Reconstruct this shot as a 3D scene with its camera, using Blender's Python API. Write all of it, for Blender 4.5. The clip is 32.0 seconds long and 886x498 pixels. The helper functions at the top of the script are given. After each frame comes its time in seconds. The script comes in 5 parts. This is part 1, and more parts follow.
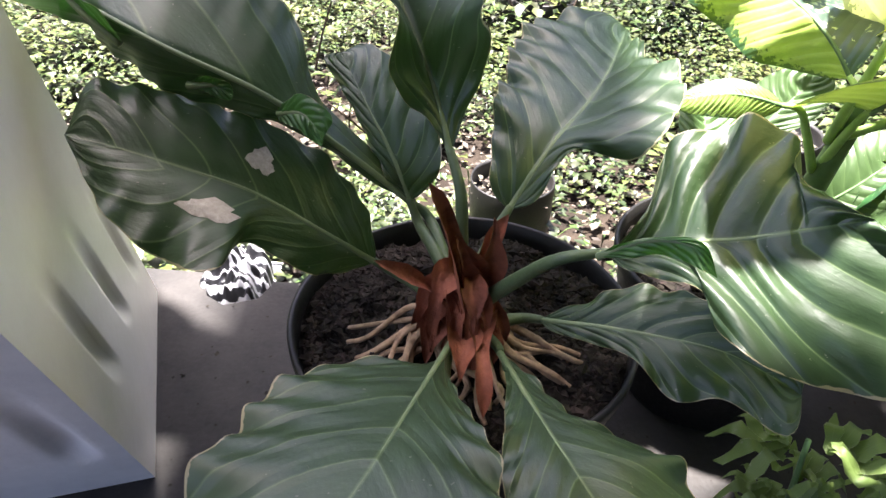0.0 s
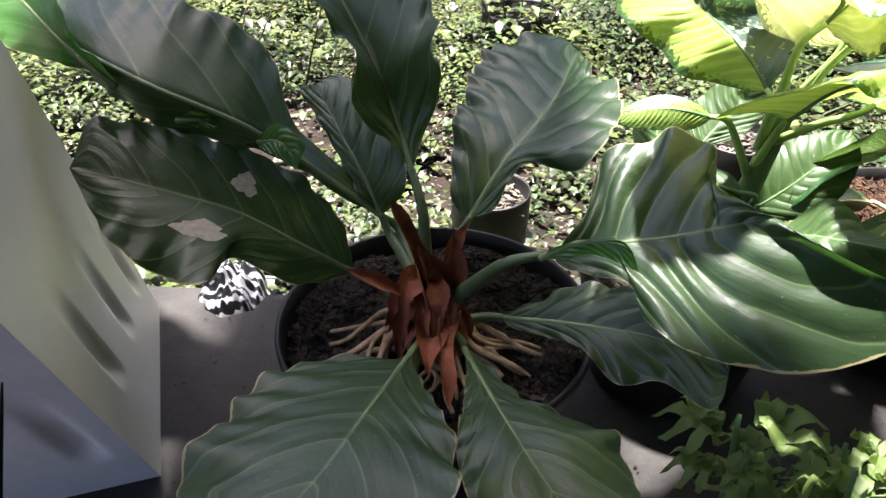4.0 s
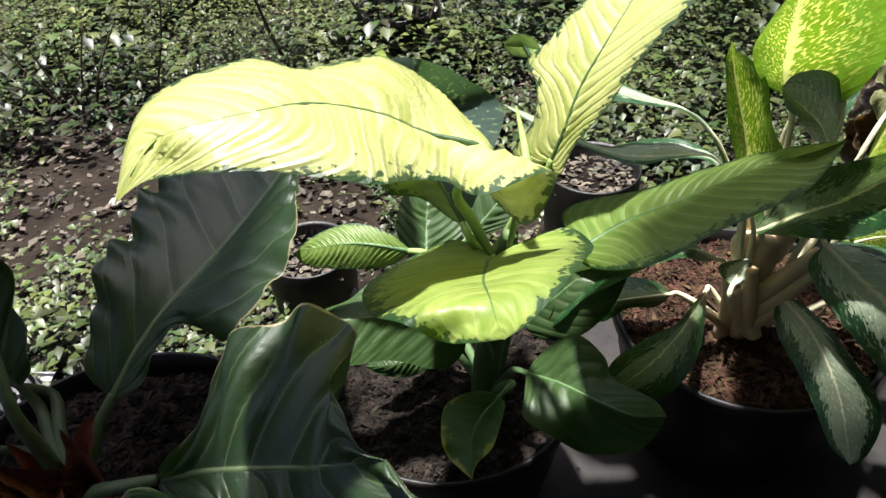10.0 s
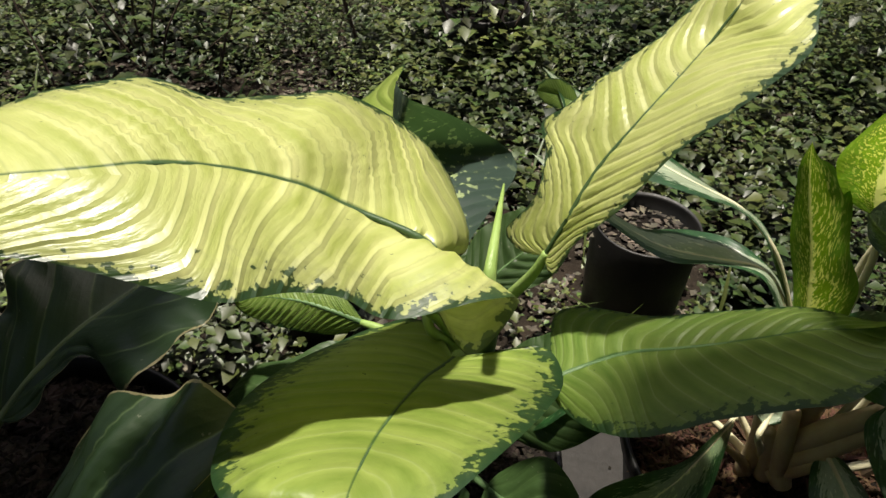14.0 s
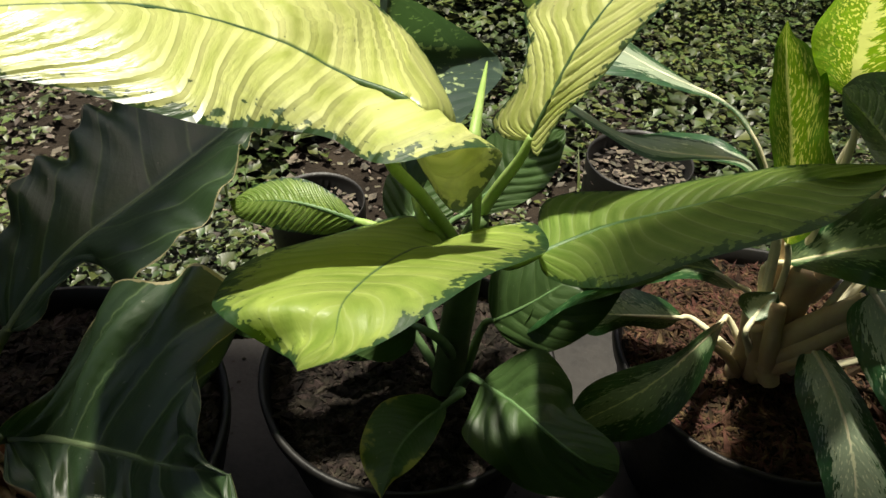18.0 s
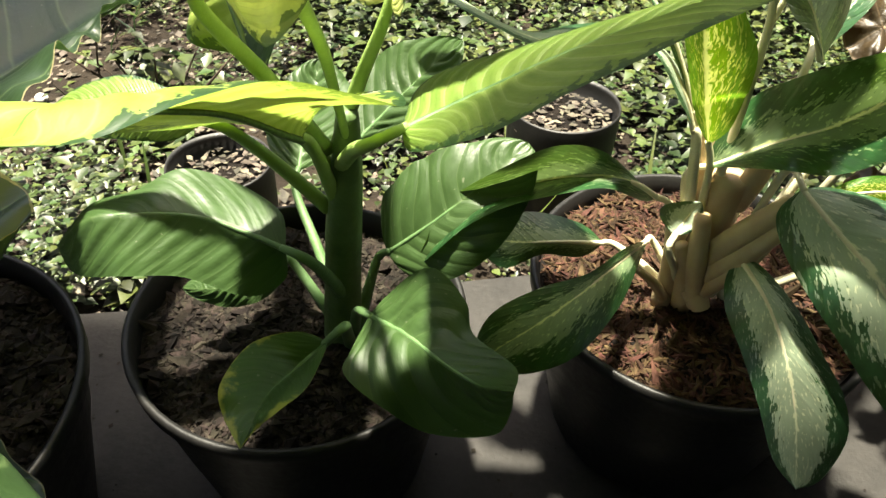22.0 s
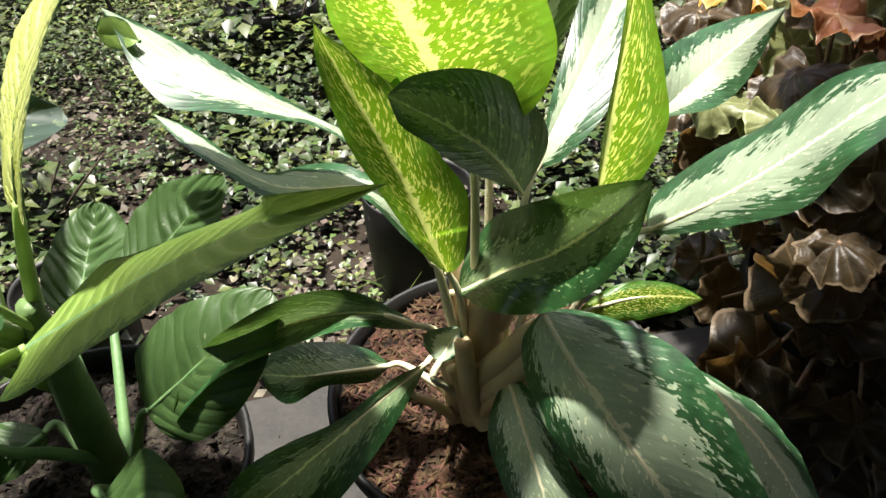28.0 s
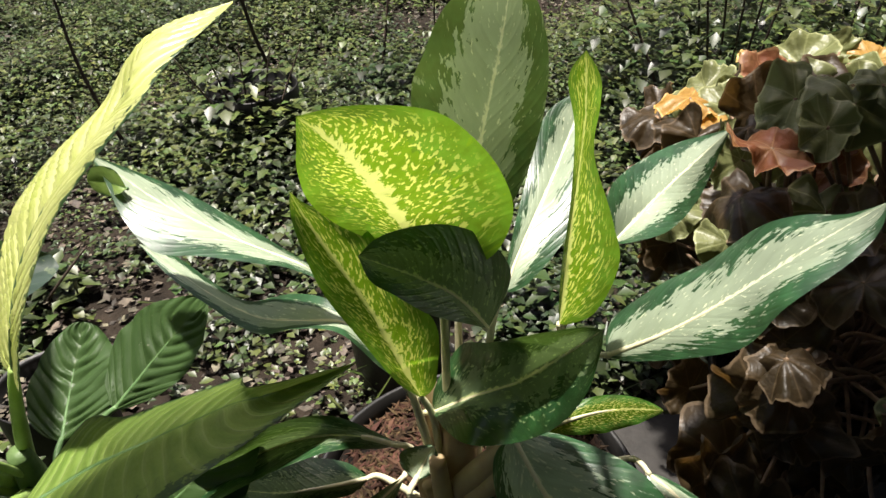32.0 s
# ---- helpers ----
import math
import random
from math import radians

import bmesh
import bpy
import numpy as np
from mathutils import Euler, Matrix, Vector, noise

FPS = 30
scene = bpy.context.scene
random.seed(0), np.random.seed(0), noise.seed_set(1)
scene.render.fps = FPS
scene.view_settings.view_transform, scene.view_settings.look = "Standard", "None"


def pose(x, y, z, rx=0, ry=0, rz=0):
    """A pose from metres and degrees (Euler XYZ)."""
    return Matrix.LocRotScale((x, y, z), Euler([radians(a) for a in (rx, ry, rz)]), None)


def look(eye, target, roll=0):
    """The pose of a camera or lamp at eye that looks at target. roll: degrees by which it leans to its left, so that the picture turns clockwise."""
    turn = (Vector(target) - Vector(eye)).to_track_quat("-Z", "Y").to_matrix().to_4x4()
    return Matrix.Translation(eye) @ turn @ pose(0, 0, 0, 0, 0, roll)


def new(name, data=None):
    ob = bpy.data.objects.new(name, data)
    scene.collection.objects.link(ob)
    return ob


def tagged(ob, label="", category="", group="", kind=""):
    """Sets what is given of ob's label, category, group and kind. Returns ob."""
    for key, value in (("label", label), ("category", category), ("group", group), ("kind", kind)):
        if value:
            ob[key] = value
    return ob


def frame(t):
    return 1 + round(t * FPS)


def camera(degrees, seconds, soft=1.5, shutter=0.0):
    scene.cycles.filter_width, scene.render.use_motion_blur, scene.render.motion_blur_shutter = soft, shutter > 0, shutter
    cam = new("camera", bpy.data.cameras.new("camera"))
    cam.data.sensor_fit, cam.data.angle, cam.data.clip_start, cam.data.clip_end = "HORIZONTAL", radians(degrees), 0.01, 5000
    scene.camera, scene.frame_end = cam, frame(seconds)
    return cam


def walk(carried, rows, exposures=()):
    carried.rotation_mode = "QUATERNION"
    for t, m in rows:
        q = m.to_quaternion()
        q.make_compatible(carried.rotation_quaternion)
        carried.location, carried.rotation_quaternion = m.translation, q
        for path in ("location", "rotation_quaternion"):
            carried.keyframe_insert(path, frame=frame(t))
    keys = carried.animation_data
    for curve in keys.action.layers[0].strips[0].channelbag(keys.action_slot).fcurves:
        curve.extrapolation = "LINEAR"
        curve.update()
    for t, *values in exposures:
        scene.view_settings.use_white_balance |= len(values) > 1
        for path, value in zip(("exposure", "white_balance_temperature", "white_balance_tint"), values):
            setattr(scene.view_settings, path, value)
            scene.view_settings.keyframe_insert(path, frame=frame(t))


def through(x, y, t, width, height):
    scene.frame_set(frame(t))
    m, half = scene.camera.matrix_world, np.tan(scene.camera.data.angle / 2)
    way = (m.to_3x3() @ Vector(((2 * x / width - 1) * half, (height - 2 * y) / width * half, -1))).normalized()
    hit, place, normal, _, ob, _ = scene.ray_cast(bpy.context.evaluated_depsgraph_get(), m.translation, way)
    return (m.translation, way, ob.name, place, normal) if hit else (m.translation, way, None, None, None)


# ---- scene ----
cam = camera(62.4, 32.0, soft=1.5)
PATH = [
    (0, (0.0630, -0.0354, 1.0115), (-0.0065, 1.5693, -0.1803), 1.83),
    (0.5, (0.0679, -0.0596, 1.0285), (-0.0234, 1.5923, -0.0953), 0.28),
    (1, (0.0732, -0.0719, 1.0419), (-0.0233, 1.5874, -0.0705), -0.63),
    (1.5, (0.0800, -0.0844, 1.0467), (-0.0063, 1.5819, -0.0560), -1.34),
    (2, (0.0849, -0.0959, 1.0564), (0.0157, 1.5615, -0.0608), -0.85),
    (2.5, (0.0949, -0.0994, 1.0793), (0.0161, 1.5584, -0.0368), -1.68),
    (3, (0.0997, -0.1057, 1.0739), (0.0199, 1.5413, -0.0580), -1.09),
    (3.5, (0.1107, -0.1102, 1.0647), (0.0299, 1.5192, -0.0922), -0.52),
    (5.5, (0.1142, -0.1117, 1.0687), (0.0276, 1.5033, -0.1079), -0.68),
    (6, (0.1195, -0.1082, 1.0707), (0.0533, 1.5040, -0.1110), -0.49),
    (6.5, (0.1321, -0.0942, 1.0645), (0.0989, 1.5045, -0.1367), -0.37),
    (7, (0.1602, -0.0599, 1.0583), (0.1811, 1.5169, -0.1719), -0.91),
    (7.5, (0.1998, -0.0162, 1.0720), (0.3444, 1.5381, -0.1782), -1.14),
    (8, (0.2425, 0.0280, 1.0937), (0.4464, 1.5732, -0.1596), -2.93),
    (8.5, (0.2892, 0.0443, 1.1142), (0.4425, 1.6133, -0.1166), -5.10),
    (9, (0.3940, 0.0678, 1.1308), (0.3937, 1.6329, -0.1144), -6.76),
    (9.5, (0.4597, 0.0979, 1.1343), (0.3590, 1.6457, -0.1282), -6.67),
    (10, (0.4682, 0.1847, 1.1248), (0.4066, 1.7303, -0.1431), -3.45),
    (10.5, (0.4743, 0.2657, 1.1005), (0.4345, 1.7873, -0.1968), -2.41),
    (11, (0.4922, 0.3130, 1.0858), (0.3452, 1.8031, -0.2402), -3.37),
    (11.5, (0.5178, 0.3452, 1.0802), (0.2876, 1.8150, -0.2565), -0.46),
    (12, (0.5202, 0.3623, 1.0667), (0.2653, 1.8315, -0.2662), 1.28),
    (12.5, (0.5247, 0.3629, 1.0717), (0.2530, 1.8391, -0.2500), 1.23),
    (13, (0.5339, 0.3594, 1.0834), (0.2920, 1.8551, -0.2221), 2.60),
    (13.5, (0.5373, 0.3511, 1.0896), (0.2842, 1.8571, -0.2018), 2.47),
    (14, (0.5434, 0.3464, 1.0955), (0.2942, 1.8595, -0.1884), 2.77),
    (14.5, (0.5456, 0.3426, 1.0968), (0.3004, 1.8587, -0.1844), 2.87),
    (16.5, (0.5584, 0.3036, 1.1044), (0.3121, 1.8312, -0.1627), 3.22),
    (17, (0.5626, 0.2924, 1.0911), (0.3224, 1.7982, -0.2030), 3.45),
    (17.5, (0.5601, 0.2889, 1.0740), (0.3324, 1.7587, -0.2630), 3.51),
    (18, (0.5619, 0.2911, 1.0553), (0.3238, 1.7645, -0.2759), 1.10),
    (18.5, (0.5645, 0.2901, 1.0338), (0.2998, 1.7903, -0.2620), -0.30),
    (19, (0.5680, 0.2961, 0.9981), (0.3056, 1.8141, -0.2773), -0.81),
    (19.5, (0.5686, 0.3013, 0.9795), (0.3417, 1.8252, -0.2958), 0.81),
    (20, (0.5676, 0.3057, 0.9677), (0.3604, 1.8205, -0.3217), 1.39),
    (20.5, (0.5686, 0.3113, 0.9564), (0.4029, 1.8078, -0.3600), 2.56),
    (21, (0.5801, 0.3139, 0.9506), (0.4264, 1.8077, -0.3704), 2.36),
    (21.5, (0.6012, 0.3182, 0.9416), (0.4728, 1.8096, -0.3849), 2.20),
    (22, (0.6212, 0.3233, 0.9395), (0.5075, 1.8082, -0.3955), 1.44),
    (22.5, (0.6402, 0.3286, 0.9345), (0.5564, 1.8202, -0.3952), 1.46),
    (23, (0.6620, 0.3355, 0.9314), (0.5932, 1.8275, -0.3988), 0.96),
    (23.5, (0.6891, 0.3426, 0.9340), (0.6227, 1.8442, -0.3854), 0.08),
    (24, (0.7066, 0.3558, 0.9328), (0.6838, 1.8534, -0.3926), 1.18),
    (24.5, (0.7317, 0.3645, 0.9356), (0.7162, 1.8546, -0.3984), 0.32),
    (25, (0.7487, 0.3694, 0.9372), (0.7393, 1.8597, -0.3966), 0.34),
    (25.5, (0.7718, 0.3787, 0.9427), (0.7619, 1.8703, -0.3897), -0.37),
    (26, (0.7902, 0.3837, 0.9470), (0.7647, 1.8871, -0.3718), -0.70),
    (26.5, (0.8050, 0.3909, 0.9594), (0.7648, 1.9087, -0.3424), -1.46),
    (28.5, (0.8172, 0.4066, 1.0113), (0.7863, 1.9713, -0.2340), -3.03),
    (29, (0.8206, 0.4104, 1.0214), (0.8086, 1.9885, -0.2072), -2.88),
    (29.5, (0.8215, 0.4144, 1.0315), (0.8100, 1.9999, -0.1876), -2.77),
    (30, (0.8211, 0.4145, 1.0432), (0.8114, 2.0170, -0.1534), -2.99),
    (30.5, (0.8204, 0.4131, 1.0520), (0.8141, 2.0247, -0.1324), -2.88),
    (31, (0.8213, 0.4116, 1.0591), (0.8166, 2.0295, -0.1166), -3.03),
    (31.5, (0.8260, 0.4103, 1.0665), (0.8245, 2.0379, -0.0956), -3.01),
    (32, (0.8293, 0.4118, 1.0743), (0.8411, 2.0512, -0.0713), -2.88),
]
EXPOSURES = [(0, 3.5, 6150, 20), (0.6, 3.15, 6150, 19), (1.2, 3.0, 6150, 19), (3, 2.85, 6100, 18), (6.5, 2.8, 6100, 18), (8.5, 2.5, 6200, 17), (9.2, 2.3, 6250, 16), (10.5, 0.95, 5900, 15), (13, 0.5, 6500, 12), (18, 0.8, 6800, 7), (20, 1.7, 7000, 5), (24, 2.45, 6900, 6), (27, 2.15, 6500, 9), (29, 1.4, 6200, 12), (32, 1.2, 6400, 14)]
walk(cam, [(t, look(eye, target, roll)) for t, eye, target, roll in PATH], EXPOSURES)

# ---- world and light ----
world = bpy.data.worlds.new("sky")
scene.world = world
world.use_nodes = True
wn = world.node_tree
sky = wn.nodes.new("ShaderNodeTexSky")
sky.sky_type, sky.sun_disc = "NISHITA", False
sky.sun_elevation, sky.sun_rotation = radians(79.8), radians(-33.7)
wn.links.new(sky.outputs[0], wn.nodes["Background"].inputs[0])
wn.nodes["Background"].inputs[1].default_value = 0.065
sky.air_density, sky.dust_density, sky.ozone_density = 0.8, 5.0, 0.3
sun = new("sun", bpy.data.lights.new("sun", "SUN"))
sun.data.energy, sun.data.angle, sun.data.color = 5.0, radians(3.0), (1.0, 0.95, 0.84)
sun.matrix_world = look((-0.4, 0.6, 4.0), (0.0, 0.0, 0.0))


# ---- materials ----
def material(name):
    m = bpy.data.materials.new(name)
    m.use_nodes = True
    nt = m.node_tree
    return m, nt, nt.nodes["Principled BSDF"]


class Net:
    """Short forms for node wiring."""

    def __init__(self, nt):
        self.nt = nt

    def node(self, kind, **values):
        n = self.nt.nodes.new(kind)
        for k, v in values.items():
            n.inputs[k].default_value = v
        return n

    def link(self, a, b):
        self.nt.links.new(a, b)

    def math(self, op, a, b=0.0, c=0.0, clamp=False):
        n = self.nt.nodes.new("ShaderNodeMath")
        n.operation, n.use_clamp = op, clamp
        for i, v in enumerate((a, b, c)):
            if isinstance(v, (int, float)):
                n.inputs[i].default_value = v
            else:
                self.link(v, n.inputs[i])
        return n.outputs[0]

    def mix(self, f, a, b):
        n = self.nt.nodes.new("ShaderNodeMix")
        n.data_type = "RGBA"
        for sock, v in ((n.inputs[0], f), (n.inputs[6], a), (n.inputs[7], b)):
            if isinstance(v, (int, float)):
                sock.default_value = v
            elif isinstance(v, tuple):
                sock.default_value = (*v, 1.0)
            else:
                self.link(v, sock)
        return n.outputs[2]

    def noise(self, vec, scale, detail=4.0, rough=0.55):
        n = self.node("ShaderNodeTexNoise", Scale=scale, Detail=detail, Roughness=rough)
        if vec is not None:
            self.link(vec, n.inputs["Vector"])
        return n.outputs[0]

    def ramp(self, f, lo, hi):
        n = self.nt.nodes.new("ShaderNodeMapRange")
        n.inputs[1].default_value, n.inputs[2].default_value = lo, hi
        self.link(f, n.inputs[0])
        return n.outputs[0]

    def coords(self, which="Object"):
        return self.nt.nodes.new("ShaderNodeTexCoord").outputs[which]

    def bump(self, h, strength, distance, bsdf):
        n = self.node("ShaderNodeBump", Strength=strength, Distance=distance)
        self.link(h, n.inputs["Height"])
        self.link(n.outputs[0], bsdf.inputs["Normal"])
        return n.outputs[0]


def leaf_material(name, base, vein, glow, through=0.35, rough=0.38, kind="plain", relief=0.45, edge=(0.02, 0.07, 0.02), fleck=(0.5, 0.55, 0.3), spec=0.5, margin=0.6, rib=0.06, flecks=0.62, band=0.03, fading=0.0):
    """A leaf blade: u runs along the midrib, v across it; the second map counts the side veins."""
    m, nt, b = material(name)
    g = Net(nt)
    uv = g.node("ShaderNodeSeparateXYZ")
    g.link(g.coords("UV"), uv.inputs[0])
    u = uv.outputs[0]
    v = g.math("ABSOLUTE", g.math("MULTIPLY_ADD", uv.outputs[1], 2.0, -1.0))
    second = nt.nodes.new("ShaderNodeUVMap")
    second.uv_map = "veins"
    ln = g.node("ShaderNodeSeparateXYZ")
    g.link(second.outputs[0], ln.inputs[0])
    run = ln.outputs[0]
    pos = g.coords("Object")
    lane = g.math("MULTIPLY", g.math("ABSOLUTE", g.math("SUBTRACT", g.math("FRACT", run), 0.5)), 2.0)
    info = nt.nodes.new("ShaderNodeObjectInfo").outputs["Random"]
    large = g.noise(pos, 11.0, 4.0)
    col = g.mix(g.ramp(large, 0.3, 0.7), tuple(c * 0.8 for c in base), tuple(c * 1.3 for c in base))
    streak = nt.nodes.new("ShaderNodeCombineXYZ")
    g.link(run, streak.inputs[0])
    g.link(g.math("MULTIPLY", uv.outputs[1], 7.0 if kind == "silver" else 3.0), streak.inputs[1])
    g.link(g.math("MULTIPLY", info, 30.0), streak.inputs[2])
    patch = g.noise(streak.outputs[0], 1.2, 3.0, 0.6)
    fine = g.noise(streak.outputs[0], 3.2, 3.0, 0.55)
    near_rib = g.ramp(g.math("ADD", v, g.math("MULTIPLY", u, rib * 0.6)), rib, rib * 0.4)
    rough_in = g.math("MULTIPLY_ADD", fine, 0.24, rough - 0.12)
    spec = 0.5 if kind == "smooth" else spec
    if kind == "smooth":
        col = g.mix(g.math("MULTIPLY", g.ramp(g.noise(pos, 38.0, 5.0), 0.35, 0.7), 0.7), col, vein)
        near_rib = g.math("MULTIPLY", near_rib, 0.0)
        ray = g.math("MULTIPLY", g.math("ABSOLUTE", g.math("SUBTRACT", g.math("FRACT", g.math("MULTIPLY", u, 7.0)), 0.5)), 2.0)
        ray = g.math("MULTIPLY", g.math("SUBTRACT", 1.0, ray), v)
        col = g.mix(g.math("MULTIPLY", g.ramp(ray, 0.06, 0.02), 0.55), col, tuple(c * 1.6 + 0.015 for c in vein))
        col = g.mix(g.math("MULTIPLY", g.ramp(g.math("ADD", v, g.math("MULTIPLY", g.noise(pos, 60.0, 3.0), 0.08)), 0.975, 1.0), 0.75), col, tuple(c * 1.7 + 0.03 for c in vein))
        lane = g.math("MULTIPLY_ADD", g.noise(pos, 55.0, 3.0), 1.2, 0.1)
    if kind == "plain":
        col = g.mix(g.math("MULTIPLY", g.ramp(fine, 0.4, 0.75), 0.35), col, tuple(c * 1.7 for c in base))
        col = g.mix(g.math("MULTIPLY", g.ramp(lane, 0.91, 1.0), 0.6), col, vein)
        if fading:
            t = g.math("ADD", g.math("ADD", g.math("MULTIPLY", u, 0.55), g.math("MULTIPLY", v, 0.6)), g.math("MULTIPLY", g.math("SUBTRACT", g.noise(pos, 70.0, 4.0), 0.5), 0.9))
            col = g.mix(g.math("MULTIPLY", g.ramp(t, 0.80, 0.95), fading), col, (0.36, 0.36, 0.06))
        dust = g.math("MULTIPLY", g.math("GREATER_THAN", g.noise(pos, 210.0, 2.0), 0.73), 0.35)
        col = g.mix(dust, col, (0.30, 0.30, 0.22))
        worn = g.math("ADD", v, g.math("MULTIPLY", g.math("SUBTRACT", g.noise(pos, 70.0, 3.0), 0.5), 0.06))
        col = g.mix(g.math("MULTIPLY", g.math("GREATER_THAN", worn, 0.985), 0.7), col, fleck)
    if kind == "striped":
        tone = g.math("ADD", g.math("MULTIPLY", lane, 0.28), g.math("MULTIPLY", patch, 0.9))
        col = g.mix(g.ramp(tone, 0.30, 0.85), vein, col)
        col = g.mix(g.math("MULTIPLY", g.ramp(lane, 0.86, 1.0), 0.45), col, fleck)
        spec_n = g.noise(pos, 150.0, 3.0, 0.6)
        t = g.math("ADD", g.math("MULTIPLY", g.math("SUBTRACT", patch, 0.5), 0.05), g.math("MULTIPLY", g.math("SUBTRACT", spec_n, 0.5), 0.72))
        border = g.math("ADD", g.math("ADD", v, t), band)
        col = g.mix(g.math("MULTIPLY", g.ramp(border, 0.72, 0.98), 0.5), col, tuple((a + c) * 0.4 for a, c in zip(edge, base)))
        col = g.mix(g.math("MULTIPLY", g.ramp(border, 0.955, 0.975), 0.95), col, edge)
        col = g.mix(g.ramp(g.math("ADD", v, g.math("MULTIPLY", t, 0.25)), 0.95, 0.965), col, edge)
        sparse = g.math("GREATER_THAN", g.math("ADD", spec_n, g.math("MULTIPLY", patch, 0.5)), 1.0)
        col = g.mix(g.math("MULTIPLY", sparse, 0.8), col, edge)
        vein = tuple(c * 1.8 for c in edge)
    if kind == "spotted":
        dots = g.math("MULTIPLY", g.math("GREATER_THAN", g.math("ADD", g.noise(pos, 120.0, 3.0), g.math("MULTIPLY", g.math("SUBTRACT", large, 0.5), 0.5)), 0.60), g.ramp(v, 1.05, 0.6))
        col = g.mix(g.math("MULTIPLY", dots, 0.85), col, fleck)
        col = g.mix(g.math("MULTIPLY", g.ramp(lane, 0.93, 1.0), 0.3), col, vein)
    if kind == "silver":
        rim = g.math("ADD", v, g.math("ADD", g.math("MULTIPLY", g.math("SUBTRACT", patch, 0.5), 0.8), g.math("MULTIPLY", g.math("SUBTRACT", fine, 0.5), 0.8)))
        dark = g.mix(g.ramp(g.noise(pos, 60.0, 3.0), 0.35, 0.7), edge, tuple(c * 2.2 for c in edge))
        col = g.mix(g.math("MULTIPLY", g.ramp(patch, 0.45, 0.7), 0.3), col, tuple(c * 0.6 for c in base))
        col = g.mix(g.ramp(rim, margin - 0.008, margin + 0.008), col, dark)
        col = g.mix(g.math("MULTIPLY", g.ramp(rim, 1.06, 1.12), 0.8), col, base)
        dots = g.noise(streak.outputs[0], 4.0, 2.0, 0.5)
        light = g.math("MULTIPLY", g.ramp(dots, flecks, flecks + 0.03), g.ramp(v, 0.95, 0.45))
        col = g.mix(light, col, fleck)
        r = g.math("ADD", g.math("ADD", v, g.math("MULTIPLY", u, 0.05)), g.math("MULTIPLY", g.math("SUBTRACT", fine, 0.5), rib * 5.0))
        col = g.mix(g.ramp(r, rib + 0.02, rib), col, vein)
    col = g.mix(near_rib, col, vein)
    g.link(col, b.inputs["Base Color"])
    g.link(rough_in, b.inputs["Roughness"])
    b.inputs["Specular IOR Level"].default_value = spec
    h = g.math("ADD", g.math("MULTIPLY", g.ramp(lane, 0.55, 1.0), -0.6), g.math("ADD", g.math("MULTIPLY", fine, 0.5), g.math("MULTIPLY", g.noise(pos, 160.0, 3.0), 0.15)))
    nrm = g.bump(h, relief, 0.004, b)
    tr = g.node("ShaderNodeBsdfTranslucent")
    g.link(g.mix(0.3, col, glow), tr.inputs[0])
    g.link(nrm, tr.inputs[1])
    mx = g.node("ShaderNodeMixShader", Fac=through)
    g.link(b.outputs[0], mx.inputs[1])
    g.link(tr.outputs[0], mx.inputs[2])
    g.link(mx.outputs[0], nt.nodes["Material Output"].inputs[0])
    return m


def plain_material(name, a, c, rough=0.6, scale=20.0, bump=0.3, depth=0.003, fine=160.0, metal=0.0, spread=0.0):
    """Two tones by large noise, fine grain as relief."""
    m, nt, b = material(name)
    g = Net(nt)
    pos = g.coords("Object")
    col = g.mix(g.ramp(g.noise(pos, scale, 6.0, 0.62), 0.32, 0.68), a, c)
    if spread:
        rnd = nt.nodes.new("ShaderNodeNewGeometry").outputs["Random Per Island"]
        hs = g.node("ShaderNodeHueSaturation")
        g.link(col, hs.inputs["Color"])
        g.link(g.math("MULTIPLY_ADD", rnd, spread, 1.0 - spread * 0.5), hs.inputs["Value"])
        g.link(g.math("MULTIPLY_ADD", g.math("FRACT", g.math("MULTIPLY", rnd, 7.3)), 0.07, 0.465), hs.inputs["Hue"])
        col = hs.outputs[0]
    g.link(col, b.inputs["Base Color"])
    grain = g.noise(pos, fine, 5.0, 0.6)
    g.link(g.math("MULTIPLY_ADD", grain, 0.3, rough - 0.15), b.inputs["Roughness"])
    b.inputs["Metallic"].default_value = metal
    b.inputs["Specular IOR Level"].default_value = 0.15 if rough >= 0.8 else 0.35
    g.bump(grain, bump, depth, b)
    return m


DARK = leaf_material("anthurium leaf", (0.022, 0.044, 0.016), (0.12, 0.175, 0.07), (0.10, 0.32, 0.02), 0.15, 0.41, spec=0.5, relief=0.45, fleck=(0.34, 0.29, 0.16), rib=0.04)
YOUNG = leaf_material("young anthurium leaf", (0.030, 0.085, 0.016), (0.10, 0.20, 0.05), (0.12, 0.50, 0.02), 0.35, 0.42, relief=0.15, spec=0.5, fleck=(0.34, 0.29, 0.16), rib=0.05)
YELLOW = leaf_material("yellow variegated leaf", (0.70, 0.71, 0.30), (0.44, 0.51, 0.11), (0.68, 0.72, 0.20), 0.36, 0.38, "striped", relief=0.42, edge=(0.022, 0.062, 0.020), fleck=(0.40, 0.46, 0.14), spec=1.0, rib=0.03)
LEMON = leaf_material("yellow green variegated leaf", (0.38, 0.47, 0.11), (0.20, 0.30, 0.045), (0.45, 0.62, 0.05), 0.42, 0.42, "striped", relief=0.3, edge=(0.022, 0.062, 0.020), fleck=(0.40, 0.48, 0.18), spec=0.5, rib=0.03, band=0.09)
